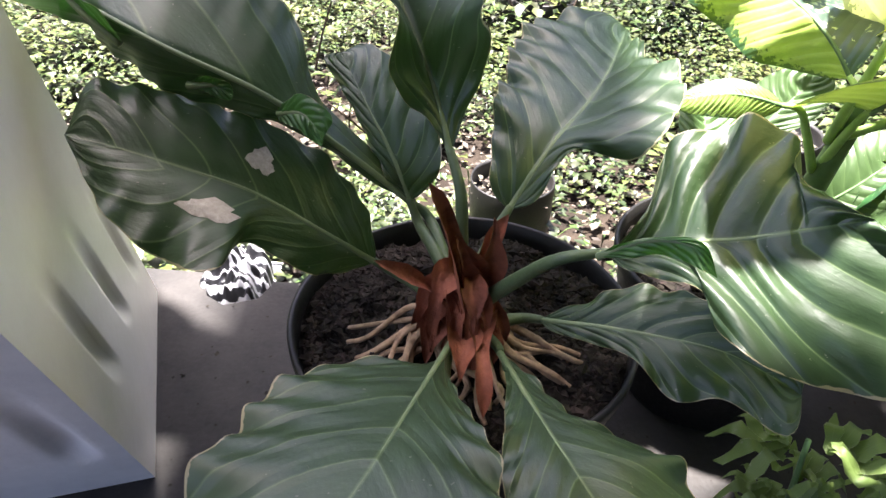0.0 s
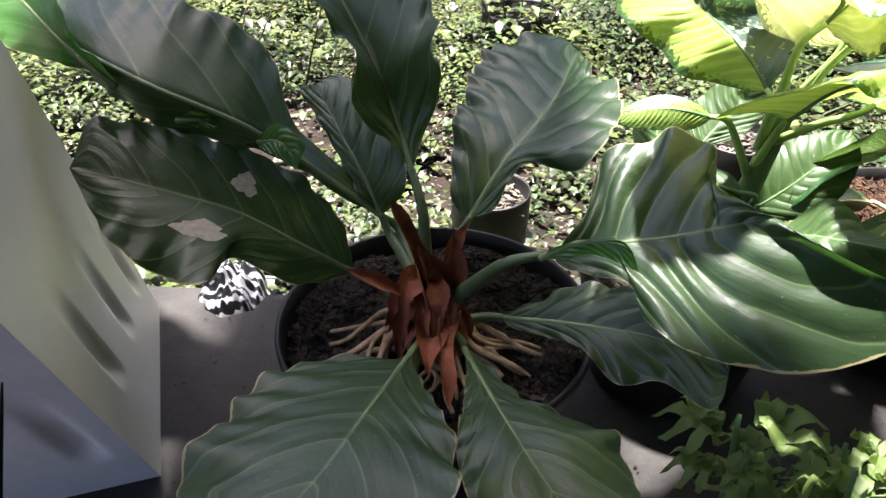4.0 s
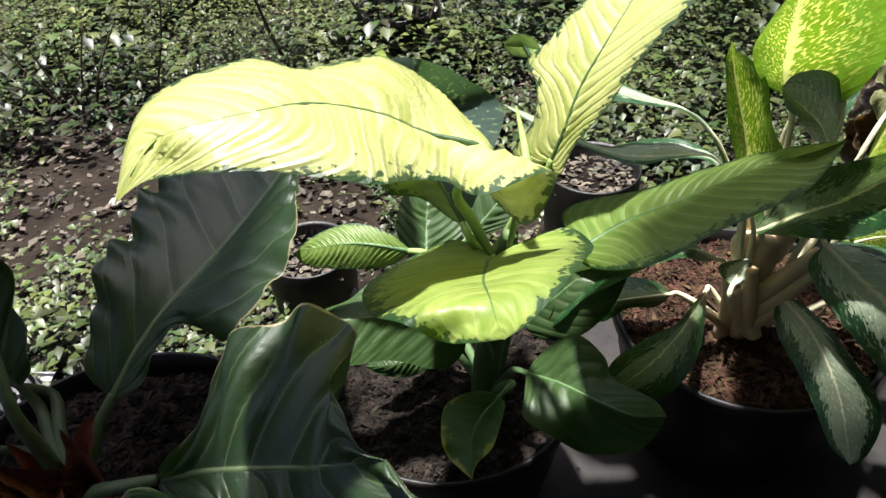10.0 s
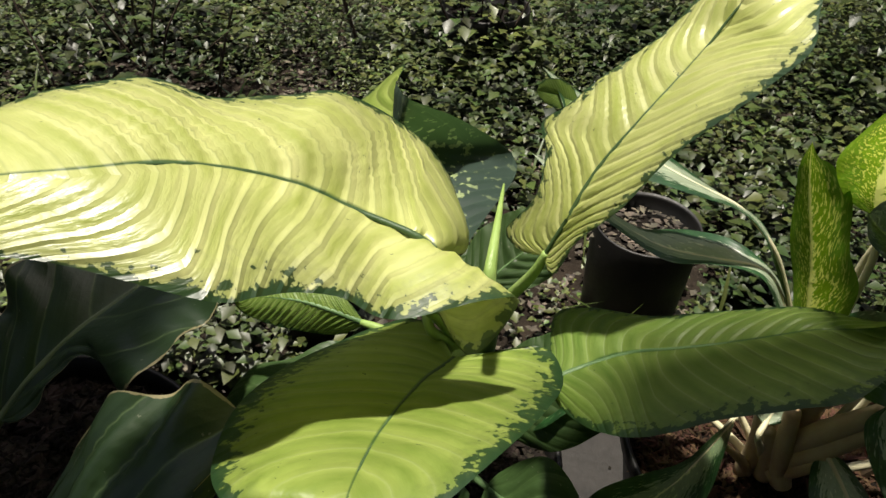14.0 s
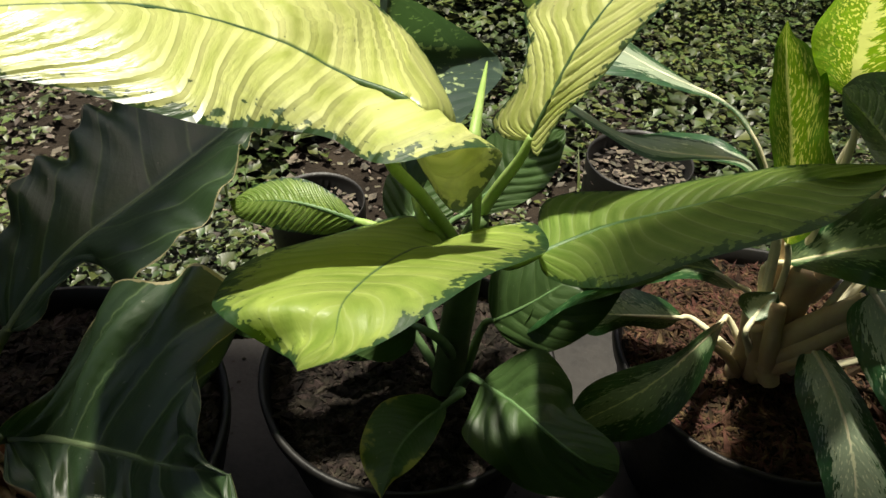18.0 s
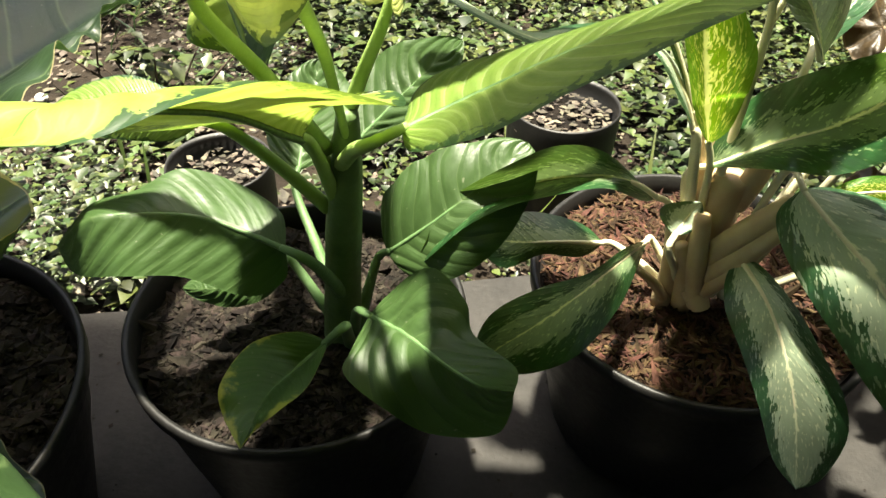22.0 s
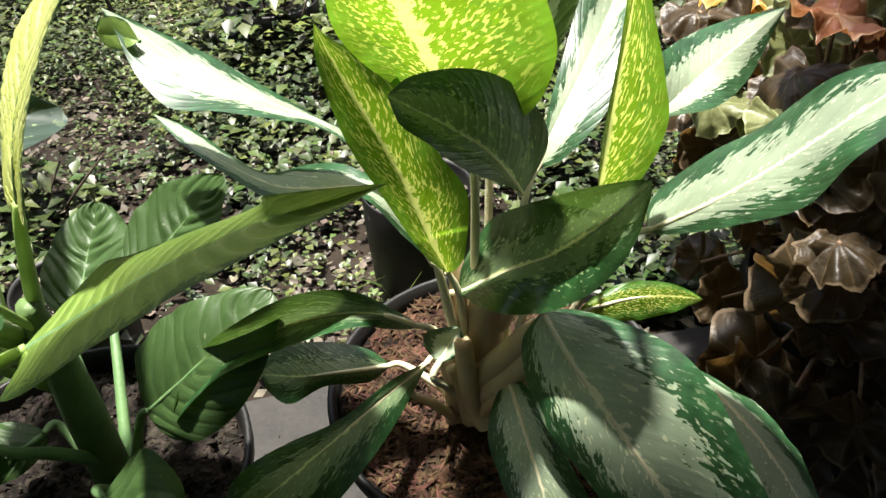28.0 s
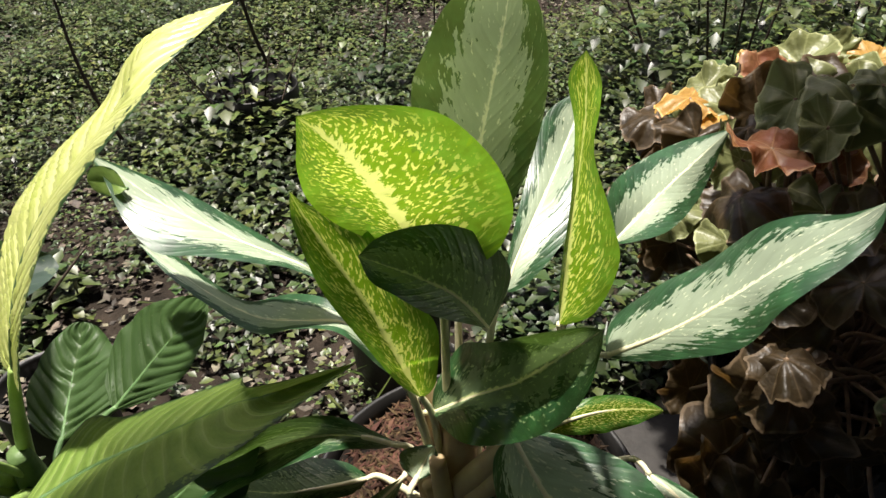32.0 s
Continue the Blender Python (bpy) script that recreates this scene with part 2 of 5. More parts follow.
LIME = leaf_material("lime striped leaf", (0.22, 0.31, 0.07), (0.11, 0.20, 0.03), (0.35, 0.48, 0.07), 0.34, 0.42, "striped", relief=0.3, edge=(0.020, 0.058, 0.018), fleck=(0.33, 0.40, 0.20), spec=0.5, rib=0.05)
GREEN = leaf_material("mid green leaf", (0.033, 0.064, 0.018), (0.065, 0.105, 0.035), (0.12, 0.36, 0.03), 0.18, 0.45, relief=0.25, spec=0.36, fleck=(0.05, 0.10, 0.03), rib=0.05)
TIPPED = leaf_material("green leaf with yellowing tip", (0.036, 0.080, 0.018), (0.065, 0.11, 0.035), (0.12, 0.36, 0.03), 0.22, 0.45, relief=0.2, spec=0.5, fleck=(0.30, 0.30, 0.06), rib=0.05, fading=0.85)
BLUE = leaf_material("blue green spotted leaf", (0.030, 0.052, 0.038), (0.10, 0.15, 0.09), (0.2, 0.45, 0.06), 0.22, 0.42, "spotted", relief=0.1, fleck=(0.36, 0.44, 0.20), spec=0.6)
DEEP = leaf_material("dark green leaf with grey centre", (0.13, 0.185, 0.095), (0.52, 0.58, 0.26), (0.30, 0.50, 0.06), 0.22, 0.36, "silver", relief=0.15, edge=(0.010, 0.036, 0.010), fleck=(0.30, 0.40, 0.18), spec=0.5, margin=0.44, rib=0.045, flecks=0.62)
PATCHED = leaf_material("grey green leaf with dark blotched margin", (0.29, 0.36, 0.24), (0.66, 0.68, 0.44), (0.40, 0.58, 0.10), 0.22, 0.36, "silver", relief=0.15, edge=(0.012, 0.042, 0.014), fleck=(0.56, 0.60, 0.38), spec=0.5, margin=0.60, rib=0.05, flecks=0.61)
SILVER = leaf_material("silver variegated leaf", (0.29, 0.35, 0.24), (0.70, 0.72, 0.48), (0.46, 0.66, 0.10), 0.26, 0.36, "silver", relief=0.12, edge=(0.016, 0.048, 0.018), fleck=(0.62, 0.66, 0.44), spec=0.75, margin=0.56, rib=0.045, flecks=0.655)
FLECKED = leaf_material("yellow green flecked leaf", (0.10, 0.22, 0.010), (0.80, 0.80, 0.28), (0.40, 0.62, 0.01), 0.55, 0.36, "silver", relief=0.12, edge=(0.032, 0.105, 0.012), fleck=(0.80, 0.80, 0.22), spec=0.5, margin=0.50, rib=0.085, flecks=0.55)
TRUNK = plain_material("pale green trunk", (0.065, 0.115, 0.038), (0.125, 0.19, 0.07), 0.5, 24, 0.3)
OLIVE_STALK = plain_material("olive stalk", (0.045, 0.075, 0.032), (0.085, 0.12, 0.055), 0.45, 30)
STALK = plain_material("green stalk", (0.07, 0.14, 0.05), (0.13, 0.22, 0.09), 0.45, 30)
PALE_STALK = plain_material("pale rib", (0.10, 0.145, 0.07), (0.16, 0.21, 0.10), 0.45, 30)
DARK_RIB = plain_material("dark green rib", (0.035, 0.075, 0.025), (0.07, 0.12, 0.045), 0.45, 30)
LIME_STALK = plain_material("pale green stalk", (0.22, 0.34, 0.08), (0.32, 0.44, 0.14), 0.45, 30)
CREAM = plain_material("cream stalk", (0.56, 0.52, 0.33), (0.70, 0.66, 0.45), 0.5, 25)
SHEATH = plain_material("cream leaf sheath", (0.50, 0.41, 0.24), (0.42, 0.28, 0.16), 0.55, 22, 0.3, 0.002, 120)
DRY = plain_material("dry red-brown sheath", (0.13, 0.034, 0.017), (0.29, 0.095, 0.048), 0.7, 45, 0.6)
ROOT = plain_material("pale aerial root", (0.13, 0.080, 0.045), (0.40, 0.28, 0.17), 0.75, 60, 0.5)
POT = plain_material("black plastic", (0.006, 0.006, 0.006), (0.014, 0.013, 0.012), 0.5, 12, 0.15)
SOIL = plain_material("dark soil", (0.003, 0.0022, 0.0016), (0.010, 0.007, 0.005), 0.9, 60, 0.9, 0.006)
CRUMB = plain_material("soil crumbs", (0.002, 0.0017, 0.0014), (0.036, 0.028, 0.022), 0.9, 40, 0.6, 0.003, 200, 0, 1.3)
HUSK = plain_material("rice husk", (0.020, 0.011, 0.007), (0.085, 0.047, 0.027), 0.85, 40, 0.4, 0.002, 200, 0, 1.1)
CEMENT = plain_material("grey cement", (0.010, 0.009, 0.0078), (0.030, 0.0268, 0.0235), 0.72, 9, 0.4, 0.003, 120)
EARTH = plain_material("garden earth", (0.008, 0.0062, 0.0045), (0.030, 0.0225, 0.016), 0.95, 9, 0.9, 0.01, 60)
PLASTIC = plain_material("beige plastic", (0.60, 0.57, 0.46), (0.70, 0.67, 0.56), 0.42, 4, 0.1, 0.002, 90)
# Paler grey for the planter's front: daylight from the left put into the colour.
LIT_FRONT = plain_material("pale grey planter front with daylight in its colour", (0.72, 0.73, 0.76), (0.84, 0.85, 0.87), 0.35, 14, 0.3, 0.004, 40)
# Dark green for the added walls that shut out light from the horizon.
SKY_BLOCKER = plain_material("dark green sky blocker", (0.02, 0.03, 0.012), (0.045, 0.055, 0.03), 0.9, 3)
# For the unseen wall and ceiling; dark so that they bounce little light.
UNSEEN_WALL = plain_material("unseen house wall and ceiling", (0.055, 0.05, 0.045), (0.09, 0.085, 0.075), 0.85, 3)
CRUST = plain_material("crusty spot", (0.30, 0.28, 0.23), (0.44, 0.41, 0.35), 0.9, 150, 0.6)
LITTER = plain_material("dead leaf litter", (0.020, 0.015, 0.010), (0.125, 0.105, 0.075), 0.7, 30, 0.3, 0.002, 150, 0, 1.4)
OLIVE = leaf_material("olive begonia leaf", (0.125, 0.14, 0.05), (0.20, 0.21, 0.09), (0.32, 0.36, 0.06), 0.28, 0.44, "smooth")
# Olive brown of the leaf, darkened further to stand in for deep shade.
SHADE_BROWN = leaf_material("olive brown begonia leaf darkened as shade", (0.028, 0.020, 0.009), (0.07, 0.045, 0.02), (0.40, 0.20, 0.03), 0.3, 0.44, "smooth")
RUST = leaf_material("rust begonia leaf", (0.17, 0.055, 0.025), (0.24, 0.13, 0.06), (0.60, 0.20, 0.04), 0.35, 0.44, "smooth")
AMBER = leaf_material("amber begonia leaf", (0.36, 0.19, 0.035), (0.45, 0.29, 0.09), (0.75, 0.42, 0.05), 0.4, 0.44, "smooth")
FERNY = leaf_material("lobed weed leaf", (0.075, 0.12, 0.022), (0.13, 0.19, 0.05), (0.35, 0.55, 0.05), 0.3, 0.5)
BARK = plain_material("dark bark", (0.03, 0.022, 0.016), (0.075, 0.055, 0.042), 0.9, 30, 0.7)


# ---- helpers for shapes ----
def part(name, bm, mat, parent=None, label="", smooth=True):
    me = bpy.data.meshes.new(name)
    bm.to_mesh(me)
    bm.free()
    return link_mesh(name, me, mat, parent, label, smooth)


def link_mesh(name, me, mat, parent=None, label="", smooth=True):
    if smooth:
        me.polygons.foreach_set("use_smooth", [True] * len(me.polygons))
    me.materials.append(mat)
    ob = new(name, me)
    if parent:
        ob.parent = parent
    if label:
        tagged(ob, label)
    return ob


def thing(name, label, category, place=(0, 0, 0), group=""):
    ob = new(name)
    ob.empty_display_size = 0.05
    ob.location = place
    bpy.context.view_layer.update()
    return tagged(ob, label, category, group)


def under(ob, parent):
    """Parents ob, whose mesh is in world places, under a thing that stands elsewhere."""
    ob.parent = parent
    ob.matrix_parent_inverse = Matrix.Translation(parent.location).inverted() if parent.parent is None else Matrix()
    return ob


def tube_mesh(name, points, radii, sides=10):
    """A round tapering rod along a smooth line through the points."""
    pts = [Vector(p) for p in points]
    line = []
    n = len(pts)
    for i in range(n - 1):
        p0, p1, p2, p3 = pts[max(i - 1, 0)], pts[i], pts[i + 1], pts[min(i + 2, n - 1)]
        for k in range(6):
            t = k / 6
            line.append((0.5 * ((2 * p1) + (p2 - p0) * t + (2 * p0 - 5 * p1 + 4 * p2 - p3) * t * t + (3 * p1 - p0 - 3 * p2 + p3) * t ** 3), i + t))
    line.append((pts[-1], n - 1.0))
    verts, faces = [], []
    ref = Vector((0.31, 0.17, 0.93))
    for j, (p, f) in enumerate(line):
        a = line[max(j - 1, 0)][0]
        b = line[min(j + 1, len(line) - 1)][0]
        d = (b - a).normalized()
        x = d.cross(ref).normalized()
        y = d.cross(x)
        i = min(int(f), n - 2)
        r = radii[i] + (radii[i + 1] - radii[i]) * (f - i)
        for k in range(sides):
            w = 2 * math.pi * k / sides
            verts.append(p + (x * math.cos(w) + y * math.sin(w)) * r)
    for j in range(len(line) - 1):
        for k in range(sides):
            a, b = j * sides + k, j * sides + (k + 1) % sides
            faces.append((a, b, b + sides, a + sides))
    faces.append(tuple(range(sides))[::-1])
    faces.append(tuple((len(line) - 1) * sides + k for k in range(sides)))
    me = bpy.data.meshes.new(name)
    me.from_pydata(verts, [], faces)
    return me


def tube(name, points, radii, mat, parent, label="", sides=10):
    return under(link_mesh(name, tube_mesh(name, points, radii, sides), mat, None, label), parent)


SHAPES = {
    "oval": lambda s: max(math.sin(math.pi * s ** 0.82), 0.0) ** 0.72,
    "broad": lambda s: max(math.sin(math.pi * s ** 0.72), 0.0) ** 0.5,
}


def dress(plant, mat, spot, base, heading, rows, cols, ruffle, size, flat, stem, bend, spots, other=None):
    """Makes the blade's mesh from the surface spot(s, v), with its midrib, stalk and dried spots. other: the look of its second half."""
    verts, faces, uvs = [], [], []
    for i in range(rows + 1):
        for j in range(-cols, cols + 1):
            q, _, run = spot(i / rows, j / cols)
            verts.append(q)
            uvs.append((i / rows, 0.5 + 0.5 * j / cols, run))
    n = 2 * cols + 1
    for i in range(rows):
        for j in range(n - 1):
            a = i * n + j
            faces.append((a, a + 1, a + n + 1, a + n))
    me = bpy.data.meshes.new("leaf")
    me.from_pydata(verts, [], faces)
    layer = me.uv_layers.new(name="UVMap")
    loops = np.empty(len(me.loops), np.int32)
    me.loops.foreach_get("vertex_index", loops)
    table = np.array(uvs, np.float32)[loops]
    layer.data.foreach_set("uv", table[:, :2].ravel())
    layer = me.uv_layers.new(name="veins")
    layer.data.foreach_set("uv", np.stack([table[:, 2], table[:, 1]], 1).ravel())
    ob = under(link_mesh("leaf", me, mat), plant)
    if other:
        me.materials.append(other)
        me.polygons.foreach_set("material_index", [int(k % (n - 1) >= cols) for k in range(len(me.polygons))])
    r0 = size or (0.0042 if ruffle else 0.0028)
    rib_mat = RIBS[mat.name]
    if not flat:
        rods = link_mesh("midrib", tube_mesh("midrib", [spot(s, 0.0)[0] - spot(s, 0.0)[1] * 0.0012 for s in (0.0, 0.12, 0.25, 0.38, 0.5, 0.62, 0.75, 0.86, 0.97)], [r0 * (1.0 - 0.9 * s) for s in (0.0, 0.12, 0.25, 0.38, 0.5, 0.62, 0.75, 0.86, 0.97)], 8), rib_mat)
        rods.parent = ob
    start = stem or CROWN[plant.name](base)
    if start != "none":
        start = Vector(start)
        elbow = base - heading * ((base - start).length * (bend or (0.26 if ruffle else 0.14)))
        stalk = link_mesh("petiole", tube_mesh("petiole", [start, start.lerp(elbow, 0.55) + Vector((0, 0, 0.004)), elbow, base + heading * 0.004], [r0 * k for k in ((2.3, 1.9, 1.5, 1.05) if plant.name != "potted_aglaonema" else (2.0, 1.5, 1.2, 1.0))], 10), STEMS[mat.name])
        stalk.parent = ob
    if spots:
        for s0, v0, a0, b0 in ((0.56, 0.38, 0.075, 0.12), (0.47, -0.42, 0.035, 0.17)):
            verts, faces = [], []
            for ring in range(5):
                for k in range(20):
                    w = 6.283 * k / 20
                    g = ring / 4 * (1 + 0.2 * math.sin(3 * w + s0) + 0.12 * math.sin(7 * w))
                    q, nrm, _ = spot(s0 + a0 * g * math.cos(w), v0 + b0 * g * math.sin(w))
                    verts.append(q + nrm * (0.0008 + 0.0015 * (1 - ring / 4)))
            for ring in range(4):
                for k in range(20):
                    a, c = ring * 20 + k, ring * 20 + (k + 1) % 20
                    faces.append((a, c, c + 20, a + 20))
            me = bpy.data.meshes.new("dried_spot")
            me.from_pydata(verts, [], faces)
            link_mesh("dried_spot", me, CRUST, None, "pale crusty dried spot").parent = ob
    return ob


def smooth_line(points):
    """A function of 0 to 1 that runs evenly along a smooth curve through the points."""
    pts = [Vector(p) for p in points]
    n = len(pts)
    line = []
    for i in range(n - 1):
        p0, p1, p2, p3 = pts[max(i - 1, 0)], pts[i], pts[i + 1], pts[min(i + 2, n - 1)]
        for k in range(10):
            t = k / 10
            line.append(0.5 * ((2 * p1) + (p2 - p0) * t + (2 * p0 - 5 * p1 + 4 * p2 - p3) * t * t + (3 * p1 - p0 - 3 * p2 + p3) * t ** 3))
    line.append(pts[-1])
    ends = np.concatenate([[0.0], np.cumsum([(b - a).length for a, b in zip(line, line[1:])])])
    ends /= ends[-1]
    table = np.array([tuple(p) for p in line])

    def at(s):
        return Vector([float(np.interp(s, ends, table[:, k])) for k in range(3)])

    return at, [float(ends[10 * i]) for i in range(n)]


def edge_line(rib, points):
    """An edge curve in step with the midrib, so that the rows across the blade do not slant too far."""
    at, knots = smooth_line(points)
    steps = np.linspace(0.0, 1.0, 41)
    line = [rib(s) for s in steps]
    pace = [0.0]
    for p, k in list(zip(points, knots))[1:-1]:
        near = float(steps[int(np.argmin([(Vector(p) - q).length for q in line]))])
        pace.append(min(max(0.6 * near + 0.4 * k, pace[-1] + 0.025), 0.985))
    pace.append(1.0)
    for i in range(len(pace) - 2, 0, -1):
        pace[i] = min(pace[i], pace[i + 1] - 0.012)
    return lambda s: at(float(np.interp(s, pace, knots)))


def blade(plant, mat, mid, left, right, ruffle=0.0, pleat=0.0, arch=0.12, spots=False, stem=None, bend=0.0, rows=80, cols=11, size=0.0, flat=False, other=None):
    """A leaf between three curves: its midrib from base to tip and its two edges, which start and end with the midrib."""
    rib = smooth_line(mid)[0]
    edges = [edge_line(rib, [mid[0], *e, mid[-1]]) for e in (left, right)]
    base, tip = Vector(mid[0]), Vector(mid[-1])
    length = sum((Vector(q) - Vector(p)).length for p, q in zip(mid, mid[1:]))
    rnd = random.Random(round(base.x * 1000) + round(tip.y * 1000))
    phase = [rnd.uniform(0, 6.28) for _ in range(8)]
    seed = rnd.uniform(0, 90)
    waves = max(3.0, length / 0.038)
    ribs = VEINS[mat.name]
    wide = max((edges[0](0.5) - rib(0.5)).length, (edges[1](0.5) - rib(0.5)).length)
    rows = 120 if pleat or ruffle else rows
    kept = {}

    def row(s):
        if s not in kept:
            p, t = rib(s), (rib(min(s + 0.02, 1.0)) - rib(max(s - 0.02, 0.0))).normalized()
            e = [edges[k](s) - p for k in (0, 1)]
            c = [edges[k](min(max(s, 0.15), 0.85)) - rib(min(max(s, 0.15), 0.85)) for k in (0, 1)]
            nrm = (c[1].normalized() - c[0].normalized()).cross(t)
            nrm = nrm.normalized() if nrm.length > 1e-4 else Vector((0, 0, 1))
            kept[s] = p, t, e, -nrm if nrm.z < 0 else nrm
        return kept[s]

    def spot(s, v):
        p, t, e, nrm = row(s)
        k = int(v > 0)
        a, side = abs(v), 0 if v > 0 else 4
        w = e[k]
        ends = min(1.0, 7 * s * (1.03 - s))
        ph = 6.283 * (waves * s - 0.4 * a)
        notch = noise.noise((s * waves * 1.05, side, seed))
        curl = 0.6 * math.sin(ph + phase[side]) + 0.8 * math.sin(ph * 0.43 + phase[side + 1]) + 1.6 * notch
        q = p + w * (a * (1 + ((0.08 * notch + 0.012 * math.sin(ph + phase[side])) if ruffle else 0.012 * notch) * a * a * ends))
        q += nrm * (arch * w.length * (a - a * a) * 1.5)
        q += nrm * (ruffle * curl * a ** 2.6 * ends)
        q += nrm * (wide * ends * (0.05 * a * noise.noise((s * 2.3, v * 1.2, seed)) + 0.015 * noise.noise((s * 6, v * 2.5, seed + 9))))
        lane = ribs[0] * s - ribs[1] * a ** 1.2 + 0.35 * noise.noise((s * 5, side * 1.7 + a * 0.6, seed))
        swell = 0.75 + 0.9 * noise.noise((s * 4, v * 2, seed + 5))
        if pleat:
            q += nrm * (pleat * swell * -math.cos(6.283 * lane) * min(1.0, a * 4) * (1 - a) ** 0.6 * ends)
        if ruffle:
            q += nrm * (0.0024 * swell * abs(math.sin(3.1416 * lane)) ** 0.7 * min(1.0, a * 4) * ends)
        return q, nrm, lane

    return dress(plant, mat, spot, base, (rib(0.03) - base).normalized(), rows, cols, ruffle, size, flat, stem, bend, spots, other)


def leaf(plant, mat, base, mid, tip, left, right, shape="oval", ruffle=0.0, pleat=0.0, arch=0.12, fan=0.0, spots=False, stem=None, skew=0.45, bend=0.0, rows=64, cols=11, size=0.0, flat=False):
    """A blade along a bent midrib through base, mid and tip; left and right are the widest points of its two halves."""
    base, mid, tip, left, right = (Vector(p) for p in (base, mid, tip, left, right))
    d1, d2 = (mid - base).length, (tip - mid).length
    sm = min(max(d1 / (d1 + d2), 0.3), 0.7)

    def at(s):
        a = (s - sm) * (s - 1) / sm
        b = s * (s - 1) / (sm * (sm - 1))
        c = s * (s - sm) / (1 - sm)
        return base * a + mid * b + tip * c

    def along(s):
        return (at(s + 0.01) - at(s - 0.01)).normalized()

    tm = along(sm)
    halves, shift = [], []
    for e in (left, right):
        w = e - mid
        halves.append(w - tm * w.dot(tm))
        shift.append(max(-0.8, min(0.8, w.dot(tm) / max(halves[-1].length, 1e-4))) * skew)
    rnd = random.Random(round(base.x * 1000) + round(mid.y * 1000))
    phase = [rnd.uniform(0, 6.28) for _ in range(8)]
    f = SHAPES[shape]
    fm = f(sm)
    lean = fan if isinstance(fan, tuple) else (fan, fan)
    waves = max(3, (d1 + d2) / (0.046 if ruffle else 0.05))
    ribs = VEINS[mat.name]
    rows = 120 if pleat else (120 if ruffle else rows)

    seed = rnd.uniform(0, 90)
    wide = max(halves[0].length, halves[1].length)

    def spot(s, v):
        p, t = at(s), along(s)
        turn = tm.rotation_difference(t)
        wl, wr = turn @ halves[0], turn @ halves[1]
        nrm = (wr.normalized() - wl.normalized()).cross(t)
        nrm = nrm.normalized() if nrm.length > 1e-4 else Vector((0, 0, 1))
        if nrm.z < 0:
            nrm = -nrm
        k = f(s) / fm
        w = wr if v > 0 else wl
        a = abs(v)
        side = 0 if v > 0 else 4
        ph = 6.283 * (waves * s - 0.5 * a)
        wob = math.sin(ph + phase[side]) * 0.7 + math.sin(ph * 0.43 + phase[side + 1]) * 0.6 + math.sin(ph * 1.9 + phase[side + 2]) * 0.3
        notch = noise.noise((s * waves * 1.05, side, seed))
        rag = (0.16 * notch + 0.045 * math.sin(ph + phase[side]) + 0.04 * math.sin(ph * 0.43 + phase[side + 1])) if ruffle else 0.012 * wob
        q = p + w * (k * a * (1 + rag * a * a)) + t * (w.length * a * k * (shift[v > 0] + lean[v > 0] * (s - 0.2) + 0.22 * a * (1 - s)))
        q += nrm * (arch * w.length * k * (a - a * a) * 1.6)
        ends = min(1.0, 6 * s * (1.05 - s) + 0.2)
        q += nrm * (ruffle * (0.9 * math.sin(ph + phase[side]) + 0.7 * math.sin(ph * 0.43 + phase[side + 1]) + 1.0 * notch) * a ** 2.4 * ends)
        q += nrm * (wide * ends * (0.12 * a * noise.noise((s * 2.3, v * 1.2, seed)) + 0.02 * noise.noise((s * 6, v * 2.5, seed + 9))))
        if not ruffle:
            q += nrm * (0.035 * wide * wob * a ** 3 * ends)
        lane = ribs[0] * s - ribs[1] * a ** 1.2 + 0.55 * noise.noise((s * 5, side * 1.7 + a * 0.6, seed))
        swell = 0.75 + 0.9 * noise.noise((s * 4, v * 2, seed + 5))
        if pleat:
            q += nrm * (pleat * swell * -math.cos(6.283 * lane) * min(1.0, a * 4) * (1 - a) ** 0.6 * min(1.0, k * 2))
        if ruffle:
            q += nrm * (0.0024 * swell * abs(math.sin(3.1416 * lane)) ** 0.7 * min(1.0, a * 4) * ends)
        return q, nrm, lane

    return dress(plant, mat, spot, base, along(0.0), rows, cols, ruffle, size, flat, stem, bend, spots)


VEINS = {YOUNG.name: (7, 2.0), DARK.name: (7, 2.0), YELLOW.name: (19, 4.2), LEMON.name: (15, 2.2), LIME.name: (19, 3.4), GREEN.name: (9, 2.4), TIPPED.name: (9, 2.4), BLUE.name: (11, 3.0), SILVER.name: (13, 4.0), FLECKED.name: (13, 4.0), DEEP.name: (13, 4.0), PATCHED.name: (13, 4.0)}
CROWN = {
    "potted_anthurium": lambda p: (0.06 + (p.x - 0.06) * 0.12, 0.60 + (p.y - 0.60) * 0.12, min(0.47, p.z - 0.02)),
    "potted_dieffenbachia": lambda p: (0.497 + (p.x - 0.5) * 0.1, 0.795 + (p.y - 0.79) * 0.1, min(max(p.z - 0.10, 0.385), 0.62)),
    "potted_aglaonema": lambda p: (0.835 + (p.x - 0.83) * 0.25, 0.885 + (p.y - 0.88) * 0.2, min(0.40, p.z - 0.03)),
}
STEMS = {YOUNG.name: OLIVE_STALK, DARK.name: OLIVE_STALK, YELLOW.name: LIME_STALK, LEMON.name: LIME_STALK, LIME.name: LIME_STALK, GREEN.name: STALK, TIPPED.name: STALK, BLUE.name: STALK, SILVER.name: CREAM, FLECKED.name: CREAM, DEEP.name: CREAM, PATCHED.name: CREAM}
RIBS = {YOUNG.name: PALE_STALK, DARK.name: PALE_STALK, YELLOW.name: DARK_RIB, LEMON.name: DARK_RIB, LIME.name: STALK, GREEN.name: STALK, TIPPED.name: STALK, BLUE.name: STALK, SILVER.name: CREAM, FLECKED.name: CREAM, DEEP.name: CREAM, PATCHED.name: CREAM}


